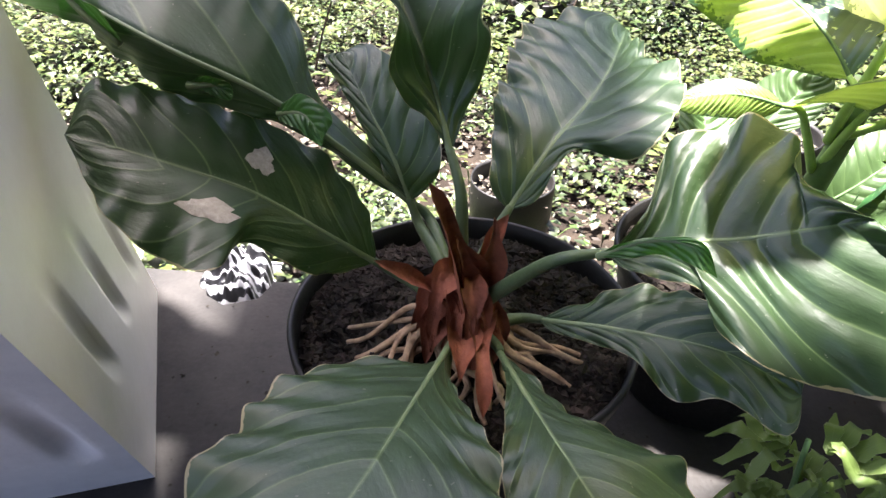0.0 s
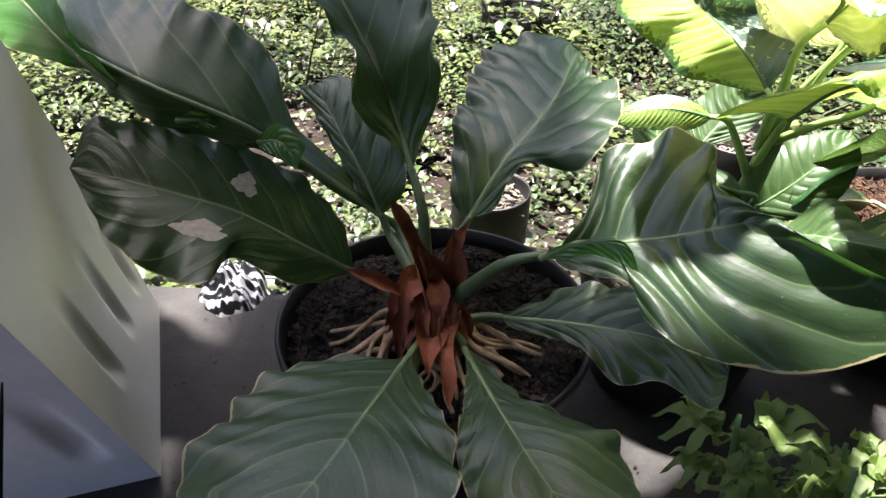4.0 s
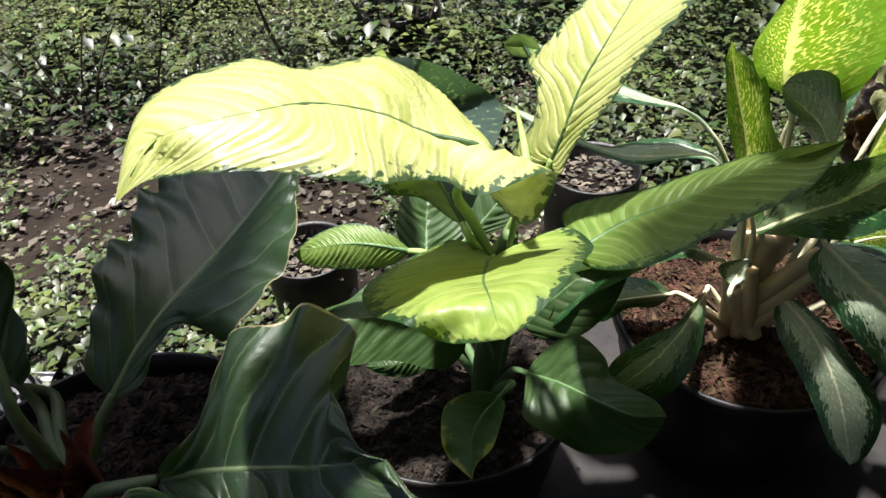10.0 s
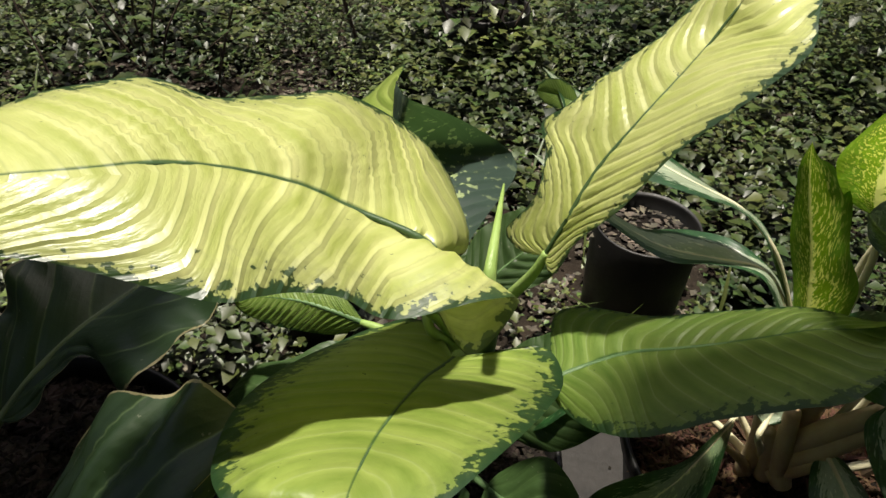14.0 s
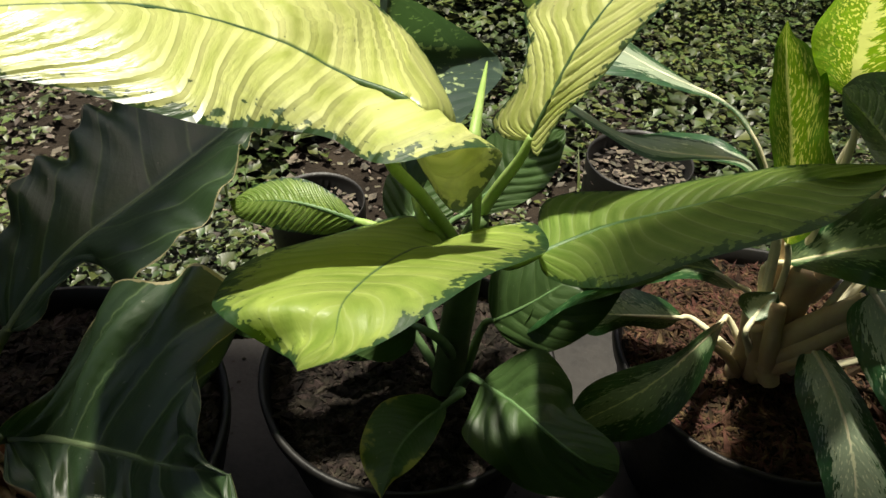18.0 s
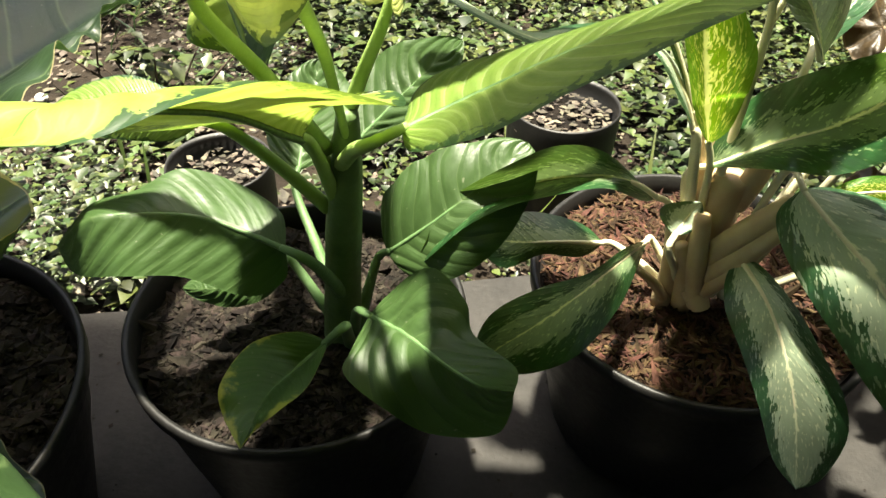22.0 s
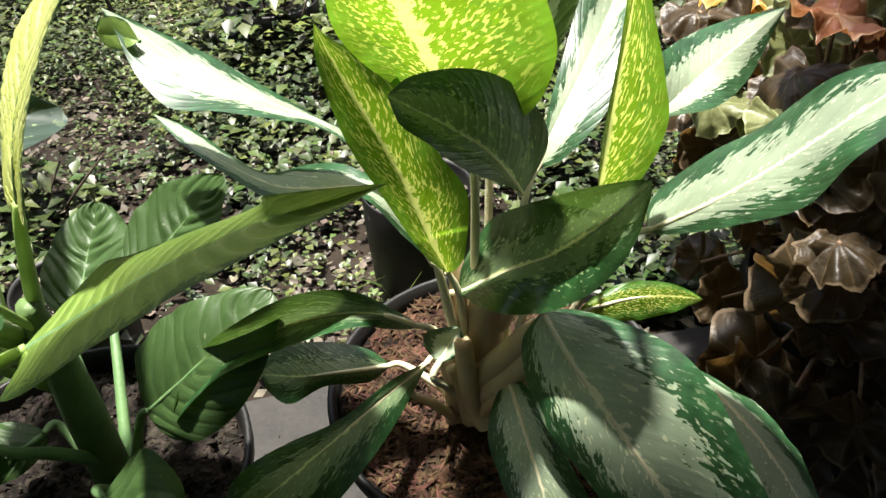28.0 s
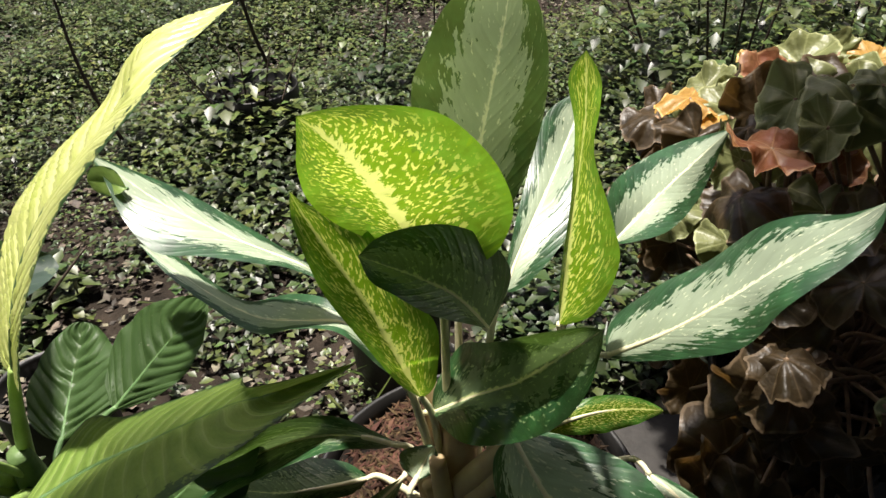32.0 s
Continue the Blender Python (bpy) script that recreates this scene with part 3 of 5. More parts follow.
def lathe(name, profile, mat, parent, place, label="", steps=64):
    """A turned body; profile: pairs of radius and height."""
    verts, faces = [], []
    for r, z in profile:
        for k in range(steps):
            w = 2 * math.pi * k / steps
            verts.append((place[0] + r * math.cos(w), place[1] + r * math.sin(w), place[2] + z))
    for i in range(len(profile) - 1):
        for k in range(steps):
            a, b = i * steps + k, i * steps + (k + 1) % steps
            faces.append((a, b, b + steps, a + steps))
    faces.append(tuple(range(steps))[::-1])
    faces.append(tuple((len(profile) - 1) * steps + k for k in range(steps)))
    me = bpy.data.meshes.new(name)
    me.from_pydata(verts, [], faces)
    return under(link_mesh(name, me, mat, None, label), parent)


def pot(parent, x, y, z0, z1, r, soil, crumbs, crumb_mat, long=False, fill=0.03, count=9000):
    """A black plastic pot with a rolled rim, its soil and the crumbs on it."""
    h = z1 - z0
    b = r * 0.74
    lathe("pot", [(b * 0.9, 0.0), (b, 0.004), (b + (r - b) * 0.5, h * 0.5), (r - 0.006, h - 0.022), (r, h - 0.02), (r + 0.001, h - 0.003), (r - 0.002, h), (r - 0.006, h - 0.002), (r - 0.009, h - 0.02), (r - 0.016, h - 0.08), (r - 0.02, h - 0.085)], POT, parent, (x, y, z0))
    verts, faces = [], []
    rings, steps = 22, 72
    rs = r - 0.011
    for i in range(rings + 1):
        for k in range(steps):
            w = 2 * math.pi * k / steps
            px, py = x + rs * i / rings * math.cos(w), y + rs * i / rings * math.sin(w)
            pz = z1 - fill + 0.012 * (1 - (i / rings) ** 2) + 0.012 * noise.noise((px * 22, py * 22, z1)) + 0.006 * noise.noise((px * 70, py * 70, 3.0))
            verts.append((px, py, pz))
    for i in range(rings):
        for k in range(steps):
            a, c = i * steps + k, i * steps + (k + 1) % steps
            faces.append((a, c, c + steps, a + steps))
    me = bpy.data.meshes.new("soil")
    me.from_pydata(verts, [], faces)
    under(link_mesh("soil", me, soil), parent)
    rng = np.random.default_rng(int(x * 1000) + 7)
    bits, quads = [], []
    for _ in range(count):
        w, q = rng.uniform(0, 6.283), rs * 0.97 * math.sqrt(rng.uniform())
        px, py = x + q * math.cos(w), y + q * math.sin(w)
        pz = z1 - fill + 0.012 * (1 - (q / rs) ** 2) + 0.012 * noise.noise((px * 22, py * 22, z1)) + 0.006 * noise.noise((px * 70, py * 70, 3.0))
        size = rng.uniform(0.002, 0.0062) * (1.0 if rng.uniform() < 0.93 else 1.7)
        stretch = rng.uniform(1.2, 1.8) if not long else rng.uniform(2.0, 3.2)
        m = Matrix.Translation((px, py, pz + size * 0.2)) @ Euler((rng.uniform(-0.7, 0.7), rng.uniform(-0.7, 0.7), rng.uniform(0, 6.3))).to_matrix().to_4x4()
        sx, sy, sz = size * stretch * (0.75 if long else 1), size * (0.5 if long else 0.9), size * (0.35 if long else 0.75)
        o = len(bits)
        for cx, cy, cz in ((-1, 0, 0), (1, 0, 0), (0, -1, 0), (0, 1, 0), (0.15, 0.1, 1), (0, 0, -1)):
            bits.append(m @ Vector((cx * sx * rng.uniform(0.8, 1.2), cy * sy * rng.uniform(0.8, 1.2), cz * sz)))
        quads += [(o, o + 2, o + 4), (o + 2, o + 1, o + 4), (o + 1, o + 3, o + 4), (o + 3, o, o + 4), (o + 2, o, o + 5), (o + 1, o + 2, o + 5), (o + 3, o + 1, o + 5), (o, o + 3, o + 5)]
    me = bpy.data.meshes.new(crumbs)
    me.from_pydata(bits, [], quads)
    tagged(under(link_mesh(crumbs, me, crumb_mat, None, "", False), parent), kind="stuff")


# ---- ground, ledge, unseen house wall, ceiling and garden walls ----
LEDGE = 0.16


def ground_height(x, y):
    return 0.02 + 0.02 * noise.noise((x * 1.3, y * 1.3, 0.0)) + 0.012 * noise.noise((x * 5, y * 5, 4.0)) - 0.012


def build_ground():
    xs = np.concatenate([np.linspace(-400, -6, 12), np.linspace(-5, 6, 110), np.linspace(7, 400, 12)])
    ys = np.concatenate([np.linspace(-300, -4, 10), np.linspace(-3, 7, 100), np.linspace(8, 500, 12)])
    verts = [(float(a), float(b), ground_height(a, b)) for b in ys for a in xs]
    n = len(xs)
    faces = [(j * n + i, j * n + i + 1, j * n + n + i + 1, j * n + n + i) for j in range(len(ys) - 1) for i in range(n - 1)]
    me = bpy.data.meshes.new("ground")
    me.from_pydata(verts, [], faces)
    tagged(link_mesh("ground", me, EARTH), "brown garden earth with leaf litter and weeds", "ground", kind="structure")


build_ground()


def slab(name, corners, z0, z1, mat, label, category, kind="structure", bevel=0.004):
    bm = bmesh.new()
    lo = [bm.verts.new((x, y, z0)) for x, y in corners]
    hi = [bm.verts.new((x, y, z1)) for x, y in corners]
    bm.faces.new(lo[::-1])
    bm.faces.new(hi)
    n = len(corners)
    for i in range(n):
        bm.faces.new((lo[i], lo[(i + 1) % n], hi[(i + 1) % n], hi[i]))
    if bevel:
        bmesh.ops.bevel(bm, geom=bm.edges[:], offset=bevel, segments=2, affect="EDGES")
    return tagged(part(name, bm, mat, None, "", False), label, category, kind=kind)


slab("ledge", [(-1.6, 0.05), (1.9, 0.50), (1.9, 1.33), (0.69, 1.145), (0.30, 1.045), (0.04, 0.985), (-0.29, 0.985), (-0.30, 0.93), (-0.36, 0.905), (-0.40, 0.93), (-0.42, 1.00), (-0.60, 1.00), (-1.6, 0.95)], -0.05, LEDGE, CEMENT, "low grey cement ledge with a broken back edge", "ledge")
# Added behind the camera, out of view, to hold back fill from the front.
slab("unseen_wall_house", [(-0.5, -1.8), (7, -1.8), (7, -1.6), (-0.5, -1.6)], -0.05, 2.3, UNSEEN_WALL, "unseen dark wall added behind the camera to cut fill light", "wall", bevel=0)
# Three walls out of view, added to block skylight near the horizon.
slab("blocker_garden", [(-5, 6.2), (6, 6.2), (6, 6.4), (-5, 6.4)], -0.1, 3.4, SKY_BLOCKER, "unseen dark green wall added behind the weeds to block low skylight", "wall", bevel=0)
slab("blocker_left", [(-4.4, -1.6), (-4.2, -1.6), (-4.2, 6.2), (-4.4, 6.2)], -0.1, 2.6, SKY_BLOCKER, "unseen dark green wall added beside the weeds to block low skylight", "wall", bevel=0)
slab("blocker_right", [(4.6, 1.6), (4.8, 1.6), (4.8, 6.2), (4.6, 6.2)], -0.1, 3.4, SKY_BLOCKER, "unseen dark green wall added beside the weeds to block low skylight", "wall", bevel=0)
# Unseen roof, added; its steps choose which leaves the sun reaches.
slab("ceiling", [(-0.58, -1.6), (7, -1.6), (7, 1.40), (0.98, 1.40), (0.98, 0.98), (0.84, 0.98), (0.84, 1.02), (0.60, 1.02), (0.60, 0.94), (0.43, 0.94), (0.43, 0.66), (0.26, 0.66), (0.26, 0.71), (0.10, 0.71), (0.10, 1.34), (-0.58, 1.34)], 2.3, 2.4, UNSEEN_WALL, "unseen porch ceiling added to shape the sun, edge stepped", "ceiling", bevel=0)

# ---- potted plants ----
anthurium = thing("potted_anthurium", "large dark green bird's nest anthurium in a black pot", "potted plant", (0.058, 0.664, LEDGE))
pot(anthurium, 0.062, 0.645, LEDGE, 0.41, 0.215, SOIL, "crumb_layer", CRUMB)
blade(anthurium, DARK, [(-0.049, 0.666, 0.465), (-0.108, 0.636, 0.530), (-0.174, 0.629, 0.580), (-0.242, 0.622, 0.610), (-0.305, 0.621, 0.630), (-0.367, 0.627, 0.640)], [(-0.059, 0.679, 0.525), (-0.113, 0.700, 0.590), (-0.196, 0.699, 0.640), (-0.280, 0.689, 0.670), (-0.353, 0.683, 0.675)], [(-0.073, 0.650, 0.465), (-0.118, 0.604, 0.490), (-0.175, 0.584, 0.545), (-0.191, 0.527, 0.550), (-0.247, 0.526, 0.560), (-0.308, 0.560, 0.590)], ruffle=0.006, spots=True)
blade(anthurium, DARK, [(-0.009, 0.695, 0.535), (-0.075, 0.678, 0.605), (-0.143, 0.670, 0.665), (-0.209, 0.665, 0.705), (-0.285, 0.673, 0.735), (-0.404, 0.743, 0.760), (-0.658, 0.967, 0.760)], [(-0.034, 0.709, 0.575), (-0.117, 0.724, 0.655), (-0.142, 0.766, 0.725), (-0.185, 0.785, 0.755), (-0.259, 0.795, 0.795), (-0.426, 0.948, 0.820), (-0.630, 1.070, 0.800)], [(-0.057, 0.685, 0.570), (-0.099, 0.691, 0.600), (-0.150, 0.682, 0.635), (-0.201, 0.674, 0.655), (-0.273, 0.688, 0.665), (-0.331, 0.715, 0.690), (-0.392, 0.751, 0.720), (-0.493, 0.800, 0.735)], ruffle=0.007)
blade(anthurium, DARK, [(-0.009, 0.691, 0.540), (-0.029, 0.701, 0.590), (-0.059, 0.734, 0.630), (-0.103, 0.801, 0.675)], [(-0.044, 0.701, 0.580), (-0.084, 0.749, 0.630), (-0.123, 0.800, 0.665)], [(0.022, 0.677, 0.580), (0.022, 0.708, 0.620), (-0.008, 0.755, 0.660), (-0.071, 0.818, 0.680)], ruffle=0.006)
blade(anthurium, DARK, [(0.039, 0.632, 0.640), (0.022, 0.667, 0.681), (0.001, 0.699, 0.724), (-0.027, 0.734, 0.766), (-0.058, 0.766, 0.810), (-0.089, 0.798, 0.854), (-0.117, 0.827, 0.894), (-0.142, 0.853, 0.929)], [(0.010, 0.646, 0.673), (-0.022, 0.622, 0.727), (-0.013, 0.607, 0.789), (-0.046, 0.661, 0.802), (-0.086, 0.667, 0.834), (-0.174, 0.778, 0.854), (-0.192, 0.807, 0.894)], [(0.052, 0.660, 0.673), (0.068, 0.670, 0.719), (0.060, 0.664, 0.779), (0.065, 0.722, 0.810), (-0.004, 0.828, 0.854), (-0.047, 0.857, 0.894)], ruffle=0.008)
blade(anthurium, DARK, [(0.106, 0.660, 0.556), (0.131, 0.689, 0.590), (0.161, 0.733, 0.615), (0.197, 0.793, 0.630), (0.231, 0.872, 0.640), (0.271, 1.012, 0.645)], [(0.087, 0.673, 0.570), (0.083, 0.700, 0.600), (0.088, 0.780, 0.640), (0.122, 0.956, 0.665), (0.180, 1.003, 0.665), (0.243, 1.032, 0.660)], [(0.136, 0.661, 0.570), (0.170, 0.701, 0.610), (0.207, 0.689, 0.625), (0.239, 0.663, 0.635), (0.274, 0.692, 0.655), (0.297, 0.779, 0.672), (0.281, 0.854, 0.665)], ruffle=0.008)
blade(anthurium, DARK, [(0.199, 0.540, 0.591), (0.233, 0.541, 0.598), (0.271, 0.532, 0.615), (0.314, 0.523, 0.628), (0.353, 0.508, 0.651), (0.383, 0.502, 0.664), (0.404, 0.497, 0.673)], [(0.216, 0.541, 0.618), (0.252, 0.610, 0.641), (0.262, 0.633, 0.671), (0.300, 0.633, 0.678), (0.346, 0.631, 0.694), (0.380, 0.614, 0.678), (0.358, 0.566, 0.678), (0.381, 0.506, 0.681)], [(0.216, 0.518, 0.585), (0.272, 0.482, 0.600), (0.284, 0.448, 0.580), (0.323, 0.414, 0.570), (0.405, 0.399, 0.565), (0.489, 0.402, 0.575), (0.548, 0.434, 0.610), (0.450, 0.444, 0.665)], ruffle=0.007, pleat=0.004)
blade(anthurium, DARK, [(0.151, 0.607, 0.440), (0.215, 0.573, 0.465), (0.277, 0.545, 0.480), (0.336, 0.518, 0.488), (0.396, 0.475, 0.480)], [(0.189, 0.606, 0.470), (0.257, 0.607, 0.500), (0.312, 0.575, 0.510), (0.362, 0.535, 0.510), (0.397, 0.498, 0.500)], [(0.168, 0.586, 0.440), (0.238, 0.535, 0.460), (0.275, 0.478, 0.460), (0.329, 0.473, 0.465), (0.362, 0.416, 0.488)], ruffle=0.006)
blade(anthurium, DARK, [(0.054, 0.562, 0.450), (0.029, 0.439, 0.500), (0.008, 0.349, 0.530), (-0.012, 0.284, 0.545), (-0.042, 0.220, 0.550)], [(0.033, 0.491, 0.470), (-0.038, 0.460, 0.500), (-0.108, 0.401, 0.520), (-0.127, 0.326, 0.530), (-0.139, 0.266, 0.530), (-0.093, 0.220, 0.540)], [(0.055, 0.470, 0.470), (0.088, 0.368, 0.510), (0.103, 0.295, 0.530), (0.086, 0.235, 0.540), (0.036, 0.199, 0.550)], ruffle=0.006)
blade(anthurium, DARK, [(0.103, 0.541, 0.450), (0.127, 0.452, 0.480), (0.151, 0.378, 0.500), (0.172, 0.328, 0.505), (0.206, 0.269, 0.500)], [(0.108, 0.469, 0.470), (0.102, 0.376, 0.500), (0.103, 0.316, 0.510), (0.123, 0.265, 0.510)], [(0.136, 0.492, 0.460), (0.178, 0.423, 0.475), (0.232, 0.407, 0.480), (0.263, 0.358, 0.485), (0.268, 0.305, 0.490)], ruffle=0.006)
blade(anthurium, YOUNG, [(0.184, 0.520, 0.600), (0.218, 0.500, 0.635), (0.252, 0.475, 0.650), (0.274, 0.459, 0.630)], [(0.197, 0.513, 0.620), (0.229, 0.494, 0.645), (0.260, 0.476, 0.655)], [(0.206, 0.501, 0.615), (0.237, 0.488, 0.630), (0.262, 0.463, 0.635)], ruffle=0.002, stem='none')
blade(anthurium, YOUNG, [(-0.150, 0.671, 0.655), (-0.118, 0.653, 0.665), (-0.093, 0.632, 0.650)], [(-0.143, 0.667, 0.670), (-0.117, 0.660, 0.685), (-0.086, 0.644, 0.670)], [(-0.144, 0.666, 0.650), (-0.122, 0.646, 0.650), (-0.097, 0.632, 0.640)], ruffle=0.002, stem='none')
blade(anthurium, YOUNG, [(-0.241, 0.668, 0.685), (-0.213, 0.659, 0.690), (-0.191, 0.659, 0.680)], [(-0.223, 0.652, 0.700), (-0.207, 0.656, 0.700), (-0.195, 0.665, 0.690)], [(-0.232, 0.666, 0.680), (-0.211, 0.655, 0.680), (-0.195, 0.655, 0.675)], ruffle=0.001, stem='none')
blade(anthurium, YOUNG, [(-0.310, 0.682, 0.720), (-0.362, 0.696, 0.760), (-0.424, 0.738, 0.800), (-0.564, 0.881, 0.830)], [(-0.302, 0.661, 0.740), (-0.356, 0.698, 0.780), (-0.374, 0.727, 0.810), (-0.434, 0.785, 0.840)], [(-0.344, 0.707, 0.720), (-0.403, 0.711, 0.740), (-0.453, 0.715, 0.760), (-0.529, 0.770, 0.790)], ruffle=0.003, stem='none')
dieffenbachia = thing("potted_dieffenbachia", "dieffenbachia with yellow striped upper leaves in a black pot", "potted plant", (0.43, 0.83, LEDGE))
pot(dieffenbachia, 0.44, 0.815, LEDGE, 0.405, 0.168, SOIL, "crumb_layer", CRUMB)
blade(dieffenbachia, YELLOW, [(0.476, 0.667, 0.803), (0.489, 0.655, 0.833), (0.464, 0.664, 0.836), (0.437, 0.661, 0.849), (0.412, 0.643, 0.874), (0.378, 0.606, 0.904), (0.354, 0.568, 0.921), (0.314, 0.544, 0.924), (0.284, 0.550, 0.909), (0.264, 0.532, 0.883)], [(0.487, 0.790, 0.720), (0.471, 0.827, 0.753), (0.452, 0.824, 0.788), (0.428, 0.790, 0.834), (0.401, 0.758, 0.866), (0.382, 0.735, 0.873), (0.367, 0.718, 0.879), (0.346, 0.698, 0.886), (0.313, 0.675, 0.906), (0.260, 0.621, 0.903)], [(0.514, 0.626, 0.783), (0.539, 0.642, 0.815), (0.522, 0.620, 0.834), (0.482, 0.594, 0.836), (0.458, 0.585, 0.853), (0.438, 0.574, 0.862), (0.429, 0.557, 0.873), (0.415, 0.540, 0.884), (0.361, 0.530, 0.902), (0.333, 0.522, 0.909), (0.287, 0.534, 0.897)], pleat=0.0026, arch=0.15)
blade(dieffenbachia, LEMON, [(0.494, 0.725, 0.667), (0.485, 0.626, 0.747), (0.480, 0.562, 0.785), (0.482, 0.509, 0.819), (0.485, 0.482, 0.824), (0.486, 0.444, 0.851)], [(0.459, 0.767, 0.660), (0.421, 0.753, 0.656), (0.393, 0.680, 0.692), (0.388, 0.597, 0.746), (0.404, 0.534, 0.785), (0.428, 0.496, 0.811), (0.458, 0.489, 0.799)], [(0.525, 0.690, 0.716), (0.559, 0.698, 0.722), (0.573, 0.653, 0.740), (0.549, 0.560, 0.802), (0.528, 0.517, 0.819), (0.504, 0.483, 0.823)], pleat=0.0014, arch=0.12)
blade(dieffenbachia, LIME, [(0.567, 0.688, 0.704), (0.611, 0.705, 0.722), (0.646, 0.693, 0.750), (0.679, 0.688, 0.771), (0.712, 0.690, 0.785), (0.742, 0.687, 0.797), (0.782, 0.702, 0.800)], [(0.566, 0.771, 0.682), (0.589, 0.765, 0.704), (0.629, 0.731, 0.738), (0.666, 0.725, 0.757), (0.710, 0.718, 0.779), (0.733, 0.673, 0.815)], [(0.573, 0.668, 0.703), (0.594, 0.630, 0.731), (0.620, 0.615, 0.752), (0.656, 0.617, 0.776), (0.688, 0.614, 0.798), (0.717, 0.618, 0.814)], pleat=0.0012)
blade(dieffenbachia, YELLOW, [(0.550, 0.764, 0.749), (0.562, 0.765, 0.786), (0.577, 0.777, 0.824), (0.596, 0.788, 0.854), (0.617, 0.810, 0.877), (0.642, 0.844, 0.899), (0.660, 0.851, 0.931), (0.708, 0.885, 0.943)], [(0.531, 0.783, 0.736), (0.518, 0.805, 0.737), (0.538, 0.796, 0.777), (0.541, 0.815, 0.804), (0.534, 0.849, 0.811), (0.551, 0.841, 0.832), (0.575, 0.852, 0.856), (0.608, 0.871, 0.882), (0.641, 0.887, 0.917)], [(0.558, 0.751, 0.744), (0.571, 0.750, 0.778), (0.593, 0.740, 0.817), (0.615, 0.744, 0.855), (0.633, 0.745, 0.879), (0.657, 0.751, 0.904), (0.680, 0.768, 0.925), (0.688, 0.805, 0.933)], pleat=0.002)
blade(dieffenbachia, LEMON, [(0.467, 0.740, 0.697), (0.449, 0.764, 0.724), (0.427, 0.808, 0.747), (0.404, 0.897, 0.757), (0.386, 0.977, 0.763)], [(0.452, 0.769, 0.686), (0.422, 0.816, 0.677), (0.383, 0.826, 0.683), (0.367, 0.903, 0.691), (0.325, 0.930, 0.717), (0.334, 1.084, 0.695), (0.363, 1.100, 0.720)], [(0.494, 0.764, 0.749), (0.515, 0.913, 0.729), (0.468, 0.882, 0.784), (0.434, 0.824, 0.830)], pleat=0.002, other=BLUE)
blade(dieffenbachia, LIME, [(0.563, 0.970, 0.766), (0.542, 0.980, 0.768), (0.521, 0.990, 0.765)], [(0.553, 0.980, 0.779), (0.537, 0.985, 0.782), (0.525, 0.990, 0.775)], [(0.557, 0.965, 0.764), (0.541, 0.975, 0.757), (0.527, 0.985, 0.758)], stem='none', size=0.0015)
blade(dieffenbachia, LIME, [(0.414, 0.755, 0.655), (0.356, 0.759, 0.665), (0.292, 0.766, 0.650)], [(0.391, 0.768, 0.670), (0.354, 0.780, 0.675), (0.316, 0.777, 0.665)], [(0.388, 0.751, 0.640), (0.340, 0.749, 0.640), (0.302, 0.758, 0.640)], pleat=0.002)
blade(dieffenbachia, GREEN, [(0.467, 0.734, 0.557), (0.433, 0.744, 0.563), (0.396, 0.748, 0.572), (0.352, 0.742, 0.576), (0.313, 0.733, 0.574), (0.282, 0.729, 0.547)], [(0.456, 0.766, 0.568), (0.410, 0.798, 0.570), (0.368, 0.794, 0.583), (0.336, 0.771, 0.575), (0.300, 0.760, 0.566)], [(0.461, 0.738, 0.520), (0.437, 0.716, 0.520), (0.387, 0.717, 0.535), (0.344, 0.708, 0.540), (0.298, 0.716, 0.530)], pleat=0.002, arch=0.03)
blade(dieffenbachia, GREEN, [(0.531, 0.727, 0.497), (0.564, 0.695, 0.516), (0.596, 0.656, 0.533), (0.624, 0.629, 0.544), (0.646, 0.603, 0.575)], [(0.546, 0.738, 0.512), (0.581, 0.732, 0.552), (0.610, 0.710, 0.541), (0.618, 0.687, 0.530), (0.648, 0.649, 0.543)], [(0.524, 0.681, 0.506), (0.523, 0.661, 0.503), (0.554, 0.643, 0.491), (0.590, 0.640, 0.467), (0.640, 0.632, 0.485)], pleat=0.002, arch=0.03)
blade(dieffenbachia, TIPPED, [(0.501, 0.702, 0.490), (0.479, 0.686, 0.474), (0.467, 0.643, 0.491), (0.467, 0.587, 0.507)], [(0.476, 0.706, 0.494), (0.442, 0.690, 0.494), (0.437, 0.638, 0.508), (0.445, 0.616, 0.499)], [(0.504, 0.678, 0.502), (0.496, 0.654, 0.493), (0.487, 0.618, 0.511), (0.471, 0.607, 0.500)], pleat=0.001)
leaf(dieffenbachia, GREEN, (0.426, 0.827, 0.450), (0.397, 0.786, 0.460), (0.342, 0.786, 0.450), (0.397, 0.828, 0.470), (0.405, 0.780, 0.440), pleat=0.002, shape='broad')
leaf(dieffenbachia, GREEN, (0.531, 0.824, 0.480), (0.594, 0.828, 0.540), (0.653, 0.871, 0.580), (0.545, 0.861, 0.550), (0.630, 0.794, 0.520), pleat=0.001, shape='broad')
leaf(dieffenbachia, GREEN, (0.474, 0.966, 0.501), (0.523, 1.000, 0.546), (0.582, 1.023, 0.600), (0.474, 1.030, 0.554), (0.579, 0.980, 0.560), pleat=0.003)
leaf(dieffenbachia, GREEN, (0.415, 0.950, 0.474), (0.416, 1.020, 0.515), (0.422, 1.060, 0.548), (0.378, 1.020, 0.523), (0.468, 1.020, 0.521), pleat=0.003, shape='broad')
aglaonema = thing("potted_aglaonema", "aglaonema with silver variegated leaves and cream stalks in a black pot", "potted plant", (0.865, 0.905, LEDGE))
